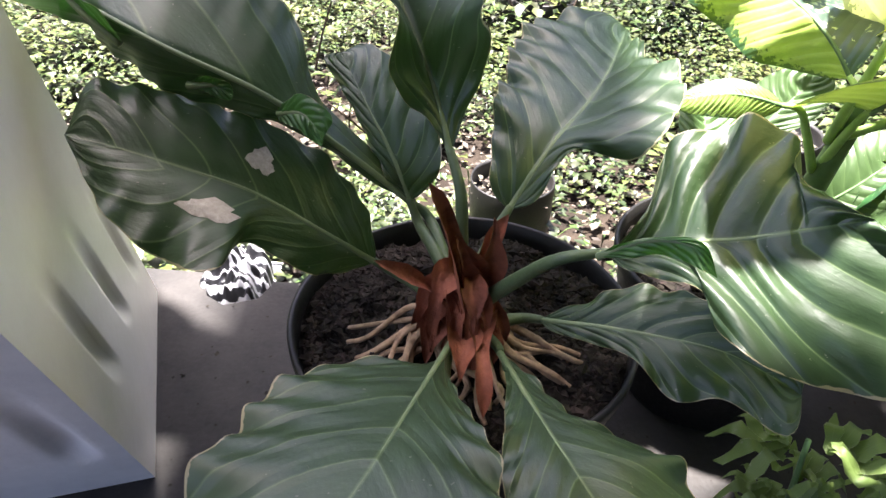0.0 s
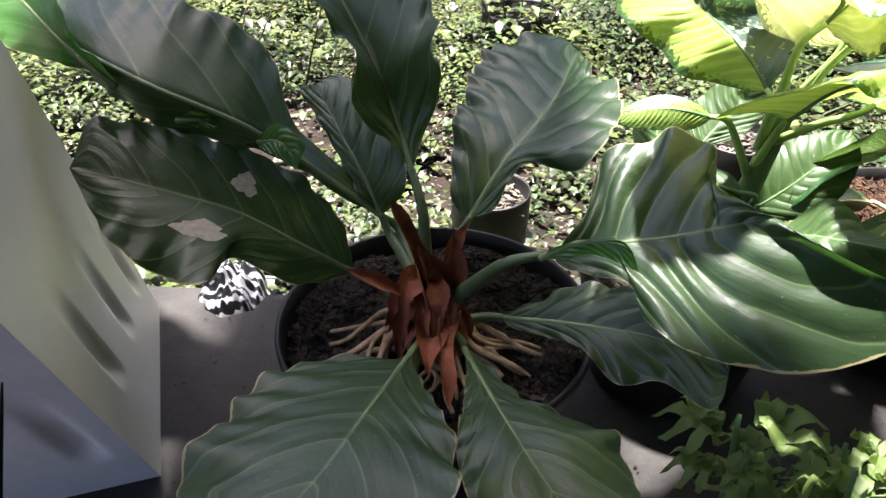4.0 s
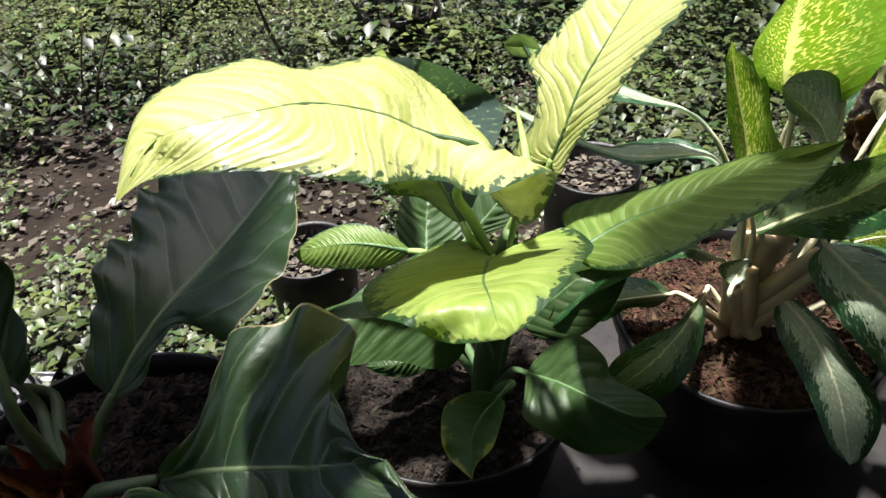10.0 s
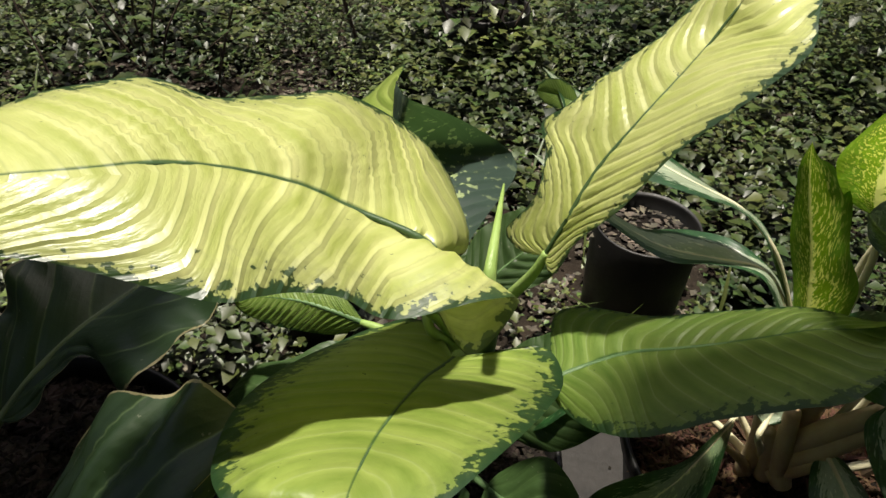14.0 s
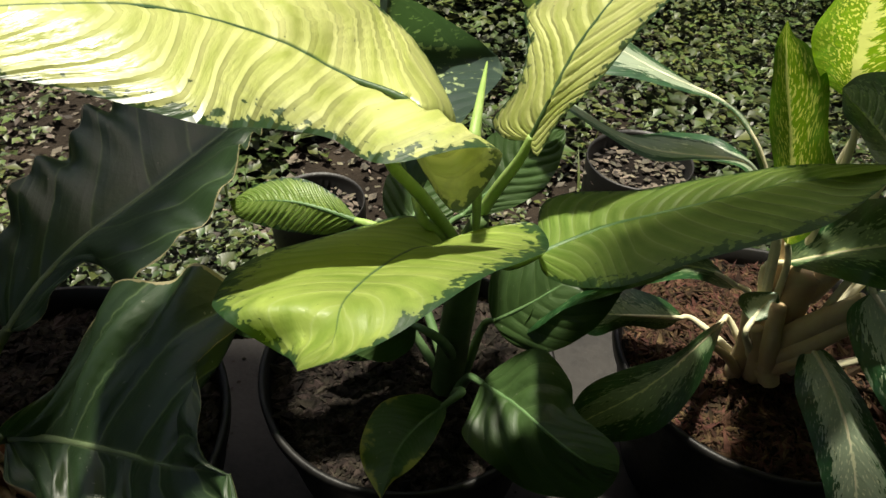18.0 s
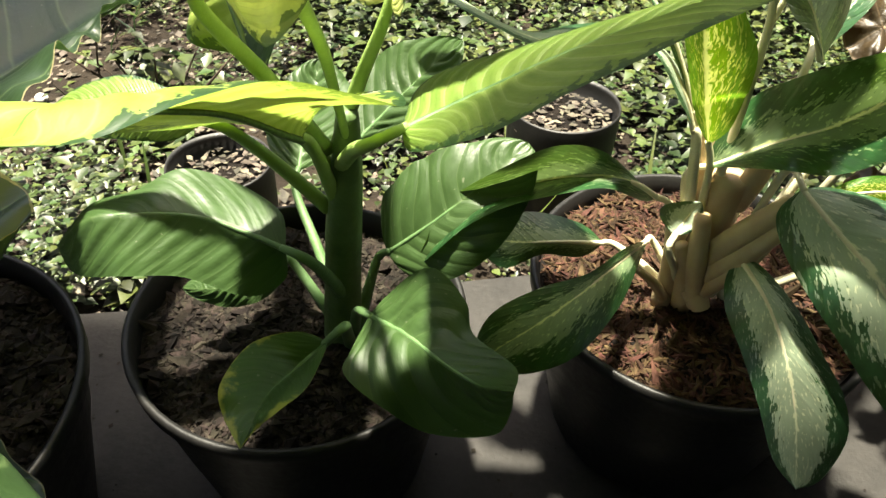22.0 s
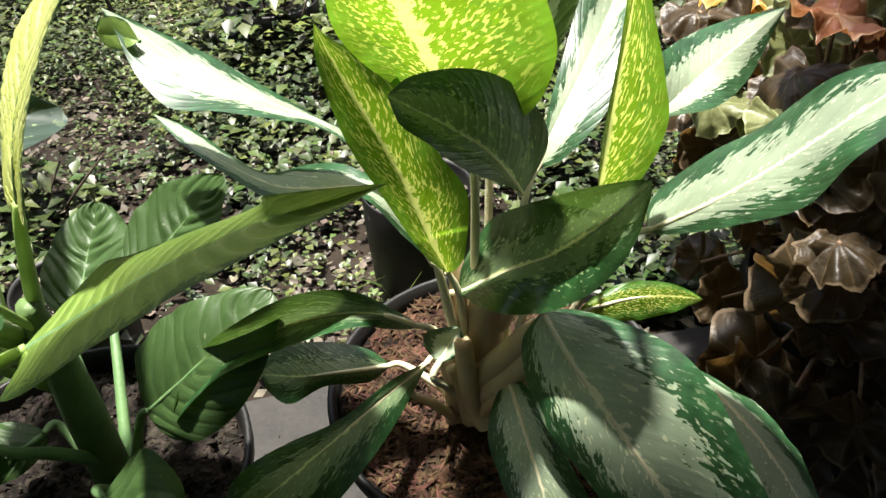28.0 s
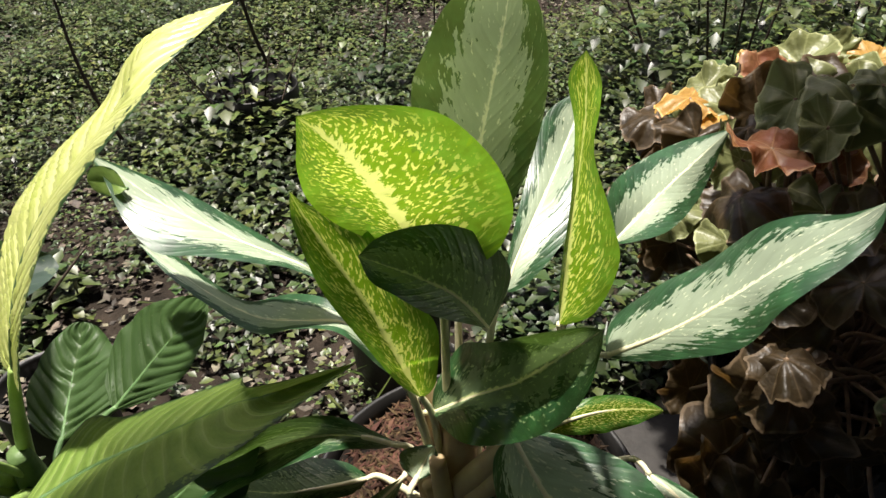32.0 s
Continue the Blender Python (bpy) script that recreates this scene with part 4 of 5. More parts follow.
pot(aglaonema, 0.855, 0.92, LEDGE, 0.398, 0.182, SOIL, "husk_layer", HUSK, True, 0.02, 7000)
blade(aglaonema, PATCHED, [(0.885, 0.845, 0.570), (0.901, 0.795, 0.565), (0.922, 0.753, 0.555), (0.956, 0.715, 0.520), (0.994, 0.688, 0.475), (1.038, 0.665, 0.420)], [(0.868, 0.836, 0.550), (0.867, 0.799, 0.540), (0.879, 0.759, 0.530), (0.905, 0.733, 0.505), (0.940, 0.704, 0.470), (0.991, 0.678, 0.430)], [(0.906, 0.843, 0.575), (0.942, 0.824, 0.580), (0.982, 0.796, 0.575), (1.006, 0.767, 0.560), (1.026, 0.729, 0.530), (1.050, 0.702, 0.485), (1.072, 0.676, 0.435)], arch=0.2)
blade(aglaonema, PATCHED, [(0.858, 0.847, 0.485), (0.867, 0.784, 0.490), (0.878, 0.741, 0.470), (0.889, 0.709, 0.435), (0.894, 0.670, 0.390)], [(0.846, 0.835, 0.475), (0.836, 0.791, 0.475), (0.847, 0.751, 0.460), (0.863, 0.717, 0.430), (0.877, 0.689, 0.400)], [(0.873, 0.833, 0.490), (0.890, 0.787, 0.490), (0.907, 0.749, 0.475), (0.927, 0.723, 0.450), (0.932, 0.700, 0.425), (0.915, 0.678, 0.395)], arch=0.15)
blade(aglaonema, DEEP, [(0.783, 0.892, 0.460), (0.744, 0.827, 0.485), (0.704, 0.768, 0.500), (0.666, 0.736, 0.490), (0.621, 0.723, 0.455)], [(0.754, 0.847, 0.490), (0.712, 0.790, 0.505), (0.673, 0.764, 0.510), (0.636, 0.749, 0.495), (0.621, 0.736, 0.475)], [(0.762, 0.833, 0.465), (0.738, 0.773, 0.475), (0.703, 0.725, 0.470), (0.666, 0.711, 0.460), (0.633, 0.718, 0.450)], arch=0.15)
blade(aglaonema, DEEP, [(0.779, 0.877, 0.525), (0.743, 0.870, 0.549), (0.694, 0.874, 0.545), (0.641, 0.859, 0.537), (0.592, 0.842, 0.518), (0.558, 0.810, 0.474)], [(0.769, 0.886, 0.527), (0.724, 0.875, 0.572), (0.681, 0.846, 0.597), (0.640, 0.815, 0.598), (0.586, 0.838, 0.536), (0.568, 0.810, 0.509)], [(0.764, 0.877, 0.521), (0.724, 0.854, 0.549), (0.679, 0.834, 0.553), (0.635, 0.795, 0.566), (0.602, 0.804, 0.533), (0.578, 0.793, 0.512)])
blade(aglaonema, DEEP, [(0.744, 0.907, 0.440), (0.700, 0.887, 0.455), (0.655, 0.887, 0.450), (0.613, 0.900, 0.440)], [(0.720, 0.917, 0.455), (0.676, 0.919, 0.465), (0.636, 0.919, 0.460), (0.616, 0.911, 0.450)], [(0.721, 0.894, 0.430), (0.680, 0.882, 0.440), (0.645, 0.869, 0.430), (0.620, 0.886, 0.430)])
blade(aglaonema, DEEP, [(0.815, 0.886, 0.557), (0.849, 0.865, 0.596), (0.890, 0.847, 0.631), (0.927, 0.831, 0.677), (0.937, 0.781, 0.743)], [(0.820, 0.894, 0.585), (0.845, 0.899, 0.627), (0.865, 0.830, 0.692), (0.897, 0.808, 0.719), (0.926, 0.796, 0.733)], [(0.838, 0.795, 0.621), (0.873, 0.787, 0.625), (0.902, 0.770, 0.657), (0.923, 0.758, 0.703), (0.937, 0.779, 0.726)])
blade(aglaonema, DEEP, [(0.866, 0.860, 0.680), (0.842, 0.850, 0.722), (0.814, 0.840, 0.750), (0.790, 0.830, 0.771), (0.774, 0.820, 0.787)], [(0.888, 0.895, 0.703), (0.875, 0.885, 0.743), (0.848, 0.870, 0.773), (0.820, 0.855, 0.787), (0.789, 0.835, 0.792)], [(0.850, 0.840, 0.703), (0.821, 0.825, 0.727), (0.797, 0.815, 0.755), (0.781, 0.815, 0.769)], stem='none')
blade(aglaonema, FLECKED, [(0.812, 0.885, 0.744), (0.801, 0.880, 0.774), (0.787, 0.855, 0.820), (0.771, 0.825, 0.866), (0.754, 0.790, 0.905)], [(0.778, 0.870, 0.767), (0.747, 0.840, 0.814), (0.744, 0.815, 0.856), (0.750, 0.800, 0.886)], [(0.863, 0.875, 0.737), (0.884, 0.860, 0.784), (0.874, 0.840, 0.835), (0.850, 0.825, 0.874), (0.825, 0.810, 0.896), (0.784, 0.800, 0.905)], flat=True)
blade(aglaonema, FLECKED, [(0.807, 0.875, 0.588), (0.792, 0.870, 0.635), (0.776, 0.865, 0.691), (0.758, 0.860, 0.741), (0.741, 0.855, 0.783), (0.729, 0.850, 0.823)], [(0.785, 0.865, 0.624), (0.758, 0.850, 0.695), (0.741, 0.845, 0.737), (0.731, 0.845, 0.781), (0.727, 0.850, 0.803)], [(0.821, 0.870, 0.613), (0.824, 0.875, 0.671), (0.802, 0.875, 0.712), (0.782, 0.870, 0.767), (0.757, 0.865, 0.796), (0.739, 0.855, 0.809)], flat=True)
blade(aglaonema, SILVER, [(0.850, 0.930, 0.693), (0.865, 0.925, 0.806), (0.875, 0.915, 0.866), (0.883, 0.905, 0.918), (0.885, 0.895, 0.948)], [(0.829, 0.920, 0.770), (0.815, 0.915, 0.856), (0.827, 0.905, 0.897), (0.847, 0.900, 0.933)], [(0.891, 0.920, 0.761), (0.909, 0.915, 0.818), (0.914, 0.905, 0.876), (0.905, 0.900, 0.926)], flat=True)
blade(aglaonema, SILVER, [(0.886, 0.930, 0.660), (0.915, 1.000, 0.674), (0.958, 1.080, 0.708), (0.998, 1.150, 0.760)], [(0.895, 0.970, 0.676), (0.922, 1.060, 0.702), (0.950, 1.120, 0.746)], [(0.911, 0.950, 0.654), (0.958, 1.000, 0.678), (0.981, 1.060, 0.717), (1.000, 1.120, 0.743)])
blade(aglaonema, FLECKED, [(0.932, 0.900, 0.643), (0.929, 0.870, 0.754), (0.926, 0.840, 0.836), (0.923, 0.820, 0.888), (0.916, 0.800, 0.931)], [(0.928, 0.890, 0.705), (0.926, 0.860, 0.797), (0.919, 0.830, 0.867), (0.909, 0.810, 0.911)], [(0.959, 0.890, 0.664), (0.973, 0.880, 0.722), (0.962, 0.870, 0.771), (0.938, 0.850, 0.838), (0.934, 0.830, 0.883), (0.928, 0.810, 0.910)], flat=True)
blade(aglaonema, SILVER, [(0.995, 0.980, 0.673), (1.048, 1.030, 0.689), (1.101, 1.080, 0.701), (1.155, 1.130, 0.711)], [(0.990, 1.000, 0.711), (1.026, 1.060, 0.708), (1.086, 1.110, 0.706), (1.134, 1.130, 0.707)], [(1.006, 0.960, 0.687), (1.052, 0.990, 0.678), (1.099, 1.050, 0.673), (1.133, 1.100, 0.692)])
blade(aglaonema, SILVER, [(0.968, 0.870, 0.633), (1.004, 0.840, 0.683), (1.037, 0.825, 0.724), (1.067, 0.815, 0.762), (1.098, 0.805, 0.801), (1.117, 0.800, 0.821)], [(0.978, 0.900, 0.647), (1.009, 0.890, 0.689), (1.045, 0.880, 0.721), (1.069, 0.860, 0.766), (1.086, 0.840, 0.788), (1.106, 0.820, 0.800)], [(0.981, 0.850, 0.645), (1.013, 0.810, 0.683), (1.040, 0.785, 0.716), (1.055, 0.775, 0.759), (1.089, 0.780, 0.787), (1.110, 0.790, 0.805)])
blade(aglaonema, SILVER, [(0.791, 0.885, 0.611), (0.762, 0.890, 0.675), (0.729, 0.900, 0.714), (0.699, 0.915, 0.723), (0.654, 0.940, 0.729), (0.594, 0.970, 0.745), (0.553, 0.990, 0.767), (0.523, 1.006, 0.782)], [(0.772, 0.892, 0.654), (0.739, 0.905, 0.705), (0.707, 0.930, 0.712), (0.653, 0.970, 0.725), (0.596, 1.000, 0.745), (0.551, 1.010, 0.765)], [(0.768, 0.885, 0.654), (0.736, 0.893, 0.706), (0.707, 0.895, 0.726), (0.680, 0.900, 0.729), (0.634, 0.910, 0.732), (0.592, 0.920, 0.732), (0.561, 0.950, 0.747), (0.541, 0.980, 0.772)], bend=0.05)
blade(aglaonema, SILVER, [(0.795, 0.880, 0.596), (0.776, 0.885, 0.635), (0.750, 0.890, 0.667), (0.710, 0.905, 0.661), (0.660, 0.930, 0.648), (0.612, 0.965, 0.649), (0.568, 1.000, 0.657), (0.524, 1.038, 0.664)], [(0.776, 0.900, 0.641), (0.731, 0.920, 0.670), (0.689, 0.950, 0.657), (0.644, 0.965, 0.640), (0.602, 1.000, 0.640), (0.559, 1.030, 0.653)], [(0.771, 0.875, 0.632), (0.742, 0.875, 0.671), (0.704, 0.885, 0.669), (0.666, 0.900, 0.653), (0.618, 0.940, 0.652), (0.565, 0.990, 0.656)], bend=0.05)
leaf(aglaonema, SILVER, (1.023, 0.872, 0.470), (1.089, 0.781, 0.440), (1.108, 0.696, 0.410), (1.046, 0.748, 0.430), (1.126, 0.765, 0.420))
leaf(aglaonema, FLECKED, (0.922, 0.881, 0.530), (0.978, 0.891, 0.540), (1.039, 0.896, 0.530), (0.984, 0.903, 0.550), (0.985, 0.883, 0.520))
leaf(aglaonema, SILVER, (0.796, 0.855, 0.500), (0.804, 0.866, 0.510), (0.815, 0.869, 0.530), (0.776, 0.867, 0.510), (0.818, 0.858, 0.510))
tube("rolled_leaf", [(0.513, 0.772, 0.640), (0.517, 0.718, 0.733), (0.519, 0.666, 0.805), (0.516, 0.749, 0.818)], [0.003, 0.004, 0.0045, 0.0006], LIME_STALK, dieffenbachia, "rolled yellow green new leaf")
tube("trunk", [(0.485, 0.80, 0.36), (0.490, 0.80, 0.43), (0.498, 0.795, 0.52), (0.508, 0.785, 0.60), (0.515, 0.775, 0.66)], [0.019, 0.018, 0.0165, 0.013, 0.008], TRUNK, dieffenbachia)


def flake(points, width, parent):
    """A dry pointed sheath, curled along its length."""
    pts = [Vector(p) for p in points]
    verts, faces = [], []
    rows = 14
    for i in range(rows + 1):
        s = i / rows
        p = pts[0] * (1 - s) ** 2 + pts[1] * 2 * s * (1 - s) + pts[2] * s * s
        t = ((pts[1] - pts[0]) * (1 - s) + (pts[2] - pts[1]) * s).normalized()
        x = t.cross(Vector((0.2, -0.5, 0.84))).normalized()
        nrm = x.cross(t)
        w = width * (1 - s) ** 0.6 * (0.75 + 0.25 * math.sin(9 * s + width * 900))
        for j in range(-3, 4):
            v = j / 3
            verts.append(p + x * (w * v) + nrm * (w * 0.7 * v * v + 0.003 * noise.noise((p.x * 90, v * 3, s * 9))))
    for i in range(rows):
        for j in range(6):
            a = i * 7 + j
            faces.append((a, a + 1, a + 8, a + 7))
    me = bpy.data.meshes.new("dry_sheath")
    me.from_pydata(verts, [], faces)
    return under(link_mesh("dry_sheath", me, DRY), parent)


# crown of the anthurium: short stump, dry sheaths, thick roots
tube("stump", [(0.062, 0.605, 0.37), (0.060, 0.60, 0.43), (0.058, 0.595, 0.48), (0.055, 0.59, 0.52)], [0.036, 0.034, 0.028, 0.012], DRY, anthurium)
for pts, w in ((((0.06, 0.60, 0.47), (0.055, 0.56, 0.56), (0.024, 0.53, 0.665)), 0.022), (((0.05, 0.60, 0.47), (0.02, 0.56, 0.52), (-0.030, 0.54, 0.565)), 0.014),
               (((0.075, 0.59, 0.46), (0.085, 0.50, 0.48), (0.088, 0.47, 0.42)), 0.014), (((0.075, 0.61, 0.47), (0.095, 0.60, 0.53), (0.088, 0.60, 0.585)), 0.016),
               (((0.065, 0.60, 0.45), (0.06, 0.53, 0.48), (0.062, 0.50, 0.44)), 0.020), (((0.07, 0.61, 0.47), (0.08, 0.62, 0.53), (0.105, 0.63, 0.57)), 0.014),
               (((0.05, 0.60, 0.45), (0.03, 0.57, 0.47), (0.028, 0.55, 0.43)), 0.015), (((0.08, 0.60, 0.45), (0.10, 0.57, 0.46), (0.098, 0.54, 0.43)), 0.014),
               (((0.06, 0.60, 0.46), (0.065, 0.57, 0.53), (0.05, 0.555, 0.59)), 0.017), (((0.06, 0.61, 0.46), (0.045, 0.60, 0.53), (0.04, 0.59, 0.58)), 0.016)):
    flake(pts, w * 1.55, anthurium)
rng = random.Random(9)
for k in range(16):
    a = -1.57 + rng.uniform(-1.5, 1.5)
    c, s = math.cos(a), math.sin(a)
    up = rng.uniform(0.48, 0.53)
    flake(((0.06 + 0.02 * c, 0.60 + 0.02 * s, up), (0.06 + 0.05 * c, 0.60 + 0.05 * s, up + 0.005), (0.06 + 0.055 * c, 0.60 + 0.06 * s, up - rng.uniform(0.06, 0.10))), rng.uniform(0.010, 0.022), anthurium)
rng = random.Random(5)
for k in range(40):
    w = (rng.uniform(-0.75, 0.35), 3.1416 + rng.uniform(-0.35, 0.8), -1.57 + rng.uniform(-0.6, 0.6))[k % 3]
    far = rng.uniform(0.075, 0.15) * (0.8 if k % 3 == 2 else 1.0)
    c, s = math.cos(w), math.sin(w)
    bend = rng.uniform(-0.03, 0.03)
    thick = rng.uniform(0.5, 1.0)
    tube("root", [(0.06 + 0.02 * c, 0.60 + 0.02 * s, rng.uniform(0.43, 0.47)), (0.06 + far * 0.45 * c - bend * s, 0.60 + far * 0.45 * s + bend * c, rng.uniform(0.412, 0.43)), (0.06 + far * 0.8 * c + bend * 0.5 * s, 0.60 + far * 0.8 * s, 0.402), (0.06 + far * c, 0.60 + far * s, 0.390)], [0.0055 * thick, 0.005 * thick, 0.0042 * thick, 0.003], ROOT, anthurium, sides=7)
# cream leaf sheaths round the stem of the aglaonema
for pts, radii in (
    (((0.828, 0.885, 0.386), (0.833, 0.885, 0.470), (0.842, 0.890, 0.548)), (0.017, 0.021, 0.018)),
    (((0.822, 0.865, 0.445), (0.849, 0.858, 0.495), (0.887, 0.850, 0.553)), (0.012, 0.0125, 0.009)),
    (((0.822, 0.860, 0.438), (0.852, 0.850, 0.478), (0.885, 0.845, 0.527)), (0.011, 0.0115, 0.008)),
    (((0.825, 0.855, 0.424), (0.843, 0.848, 0.451), (0.861, 0.840, 0.483)), (0.01, 0.0095, 0.007)),
    (((0.807, 0.875, 0.393), (0.808, 0.875, 0.450), (0.799, 0.880, 0.497)), (0.01, 0.011, 0.008)),
    (((0.823, 0.862, 0.408), (0.816, 0.860, 0.458), (0.806, 0.862, 0.485)), (0.0095, 0.009, 0.006)),
    (((0.833, 0.850, 0.417), (0.823, 0.852, 0.466), (0.817, 0.860, 0.522)), (0.008, 0.01, 0.008)),
    (((0.872, 0.875, 0.441), (0.881, 0.870, 0.497), (0.894, 0.865, 0.535)), (0.009, 0.01, 0.008)),
    (((0.806, 0.865, 0.409), (0.790, 0.860, 0.434), (0.769, 0.855, 0.455)), (0.006, 0.005, 0.0035)),
    (((0.838, 0.845, 0.418), (0.833, 0.850, 0.429), (0.826, 0.855, 0.447)), (0.009, 0.011, 0.01)),
    (((0.817, 0.890, 0.515), (0.814, 0.900, 0.572), (0.798, 0.905, 0.609)), (0.01, 0.009, 0.007)),
    (((0.850, 0.885, 0.519), (0.863, 0.885, 0.563), (0.869, 0.890, 0.612)), (0.012, 0.011, 0.008)),
):
    tube("sheath", pts, radii, SHEATH, aglaonema, sides=12)

# ---- planter at the end of the row ----
def planter():
    """A tall square body with shallow upright flutes in its sides."""
    base = [Vector(p) for p in ((-0.486, 0.936, LEDGE), (-0.344, 0.554, LEDGE), (-0.784, 0.404, LEDGE), (-0.926, 0.786, LEDGE))]
    lean = Vector((0.10, -0.425, 1.0))
    top = 0.78
    centre = sum(base, Vector()) / 4
    owner = thing("planter", "tall pale beige planter with fluted sides on the ledge", "planter", tuple(centre))
    for i in range(4):
        a, b = base[i], base[(i + 1) % 4]
        out = (b - a).cross(Vector((0, 0, 1))).normalized()
        if out.dot(a - centre) < 0:
            out = -out
        nx, nz = 72, 60
        verts, faces = [], []
        for r in range(nz + 1):
            h = r / nz * top
            for c in range(nx + 1):
                u = c / nx
                along = u * (b - a).length
                d = abs((along - 0.05) / 0.125 % 1.0 - 0.5) * 2
                groove = max(0.0, 1 - ((1 - d) / 0.36) ** 2) if d > 0.64 else 0.0
                foot = 0.10 + 0.09 * u
                fade = min(1.0, max(0.0, (h - foot) / 0.05)) * min(1.0, max(0.0, (foot + 0.24 - h) / 0.16))
                edge = min(1.0, u * 12, (1 - u) * 12)
                verts.append(a.lerp(b, u) + lean * h - out * (0.015 * groove * fade * edge))
        for r in range(nz):
            for c in range(nx):
                q = r * (nx + 1) + c
                faces.append((q, q + 1, q + nx + 2, q + nx + 1))
        me = bpy.data.meshes.new("side")
        me.from_pydata(verts, [], faces)
        # The front side takes the paler grey as painted daylight.
        under(link_mesh("side", me, LIT_FRONT if i == 1 else PLASTIC, None, "pale grey planter front with daylight in its colour" if i == 1 else ""), owner)
    bm = bmesh.new()
    bm.faces.new([bm.verts.new(p + lean * (top - 0.03)) for p in base])
    under(part("lid", bm, PLASTIC), owner)


planter()
stake = thing("stake", "thin black pointed stake standing before the planter", "stake", (-0.36, 0.20, LEDGE))
tube("shaft", [(-0.36, 0.20, LEDGE), (-0.325, 0.245, 0.42), (-0.276, 0.30, 0.623)], [0.011, 0.008, 0.0008], POT, stake)


# ---- striped plastic bag behind the ledge ----
def striped_bag():
    verts, faces = [], []
    n = 46
    for i in range(n + 1):
        for j in range(n + 1):
            u, v = i / n * 2 - 1, j / n * 2 - 1
            r2 = u * u + v * v
            h = 0.065 * math.sqrt(max(0.0, 1 - min(1.0, r2 * (1 + 0.5 * noise.noise((u * 2, v * 2, 6.0)))) ** 1.5)) * (1 + 0.9 * noise.noise((u * 2.2, v * 2.6, 1.0))) + 0.03 * abs(noise.noise((u * 4, v * 5, 2.0))) + 0.008 * abs(noise.noise((u * 11, v * 12, 3.0))) - 0.02 * r2
            verts.append((-0.366 + 0.065 * u, 1.005 + 0.085 * v, 0.12 + max(0.0, h)))
    for i in range(n):
        for j in range(n):
            a = i * (n + 1) + j
            faces.append((a, a + 1, a + n + 2, a + n + 1))
    me = bpy.data.meshes.new("plastic_bag")
    me.from_pydata(verts, [], faces)
    m, nt, bs = material("striped plastic")
    g = Net(nt)
    w = nt.nodes.new("ShaderNodeTexWave")
    w.bands_direction = "Y"
    w.inputs["Scale"].default_value, w.inputs["Distortion"].default_value = 16.0, 5.0
    w.inputs["Detail Scale"].default_value = 1.6
    g.link(g.coords(), w.inputs["Vector"])
    g.link(g.mix(g.ramp(w.outputs["Fac"], 0.52, 0.62), (0.010, 0.010, 0.012), (0.34, 0.34, 0.36)), bs.inputs["Base Color"])
    bs.inputs["Roughness"].default_value = 0.35
    tagged(link_mesh("plastic_bag", me, m), "crumpled black and white striped plastic bag", "bag")


striped_bag()


# ---- pots behind the row ----
def back_pot(x, y, r, h, label):
    owner = thing("nursery_pot", label, "pot", (x, y, 0.0), "pots on the garden ground")
    lathe("bag_wall", [(r * 0.86, 0.0), (r * 0.92, 0.01), (r, h * 0.6), (r * 1.02, h - 0.004), (r * 1.0, h), (r * 0.97, h - 0.01), (r * 0.95, h - 0.05)], POT, owner, (x, y, 0.0), "", 40)
    lathe("soil", [(r * 0.955, h - 0.045), (r * 0.6, h - 0.035), (r * 0.2, h - 0.033), (0.002, h - 0.033)], SOIL, owner, (x, y, 0.0), "", 40)
    return owner


back_pot(0.745, 1.50, 0.10, 0.26, "small black nursery pot with bare soil on the ground")
back_pot(0.15, 1.33, 0.09, 0.20, "small black nursery pot with bare soil on the ground")
back_pot(0.27, 2.62, 0.14, 0.20, "large dark nursery pot among the weeds")


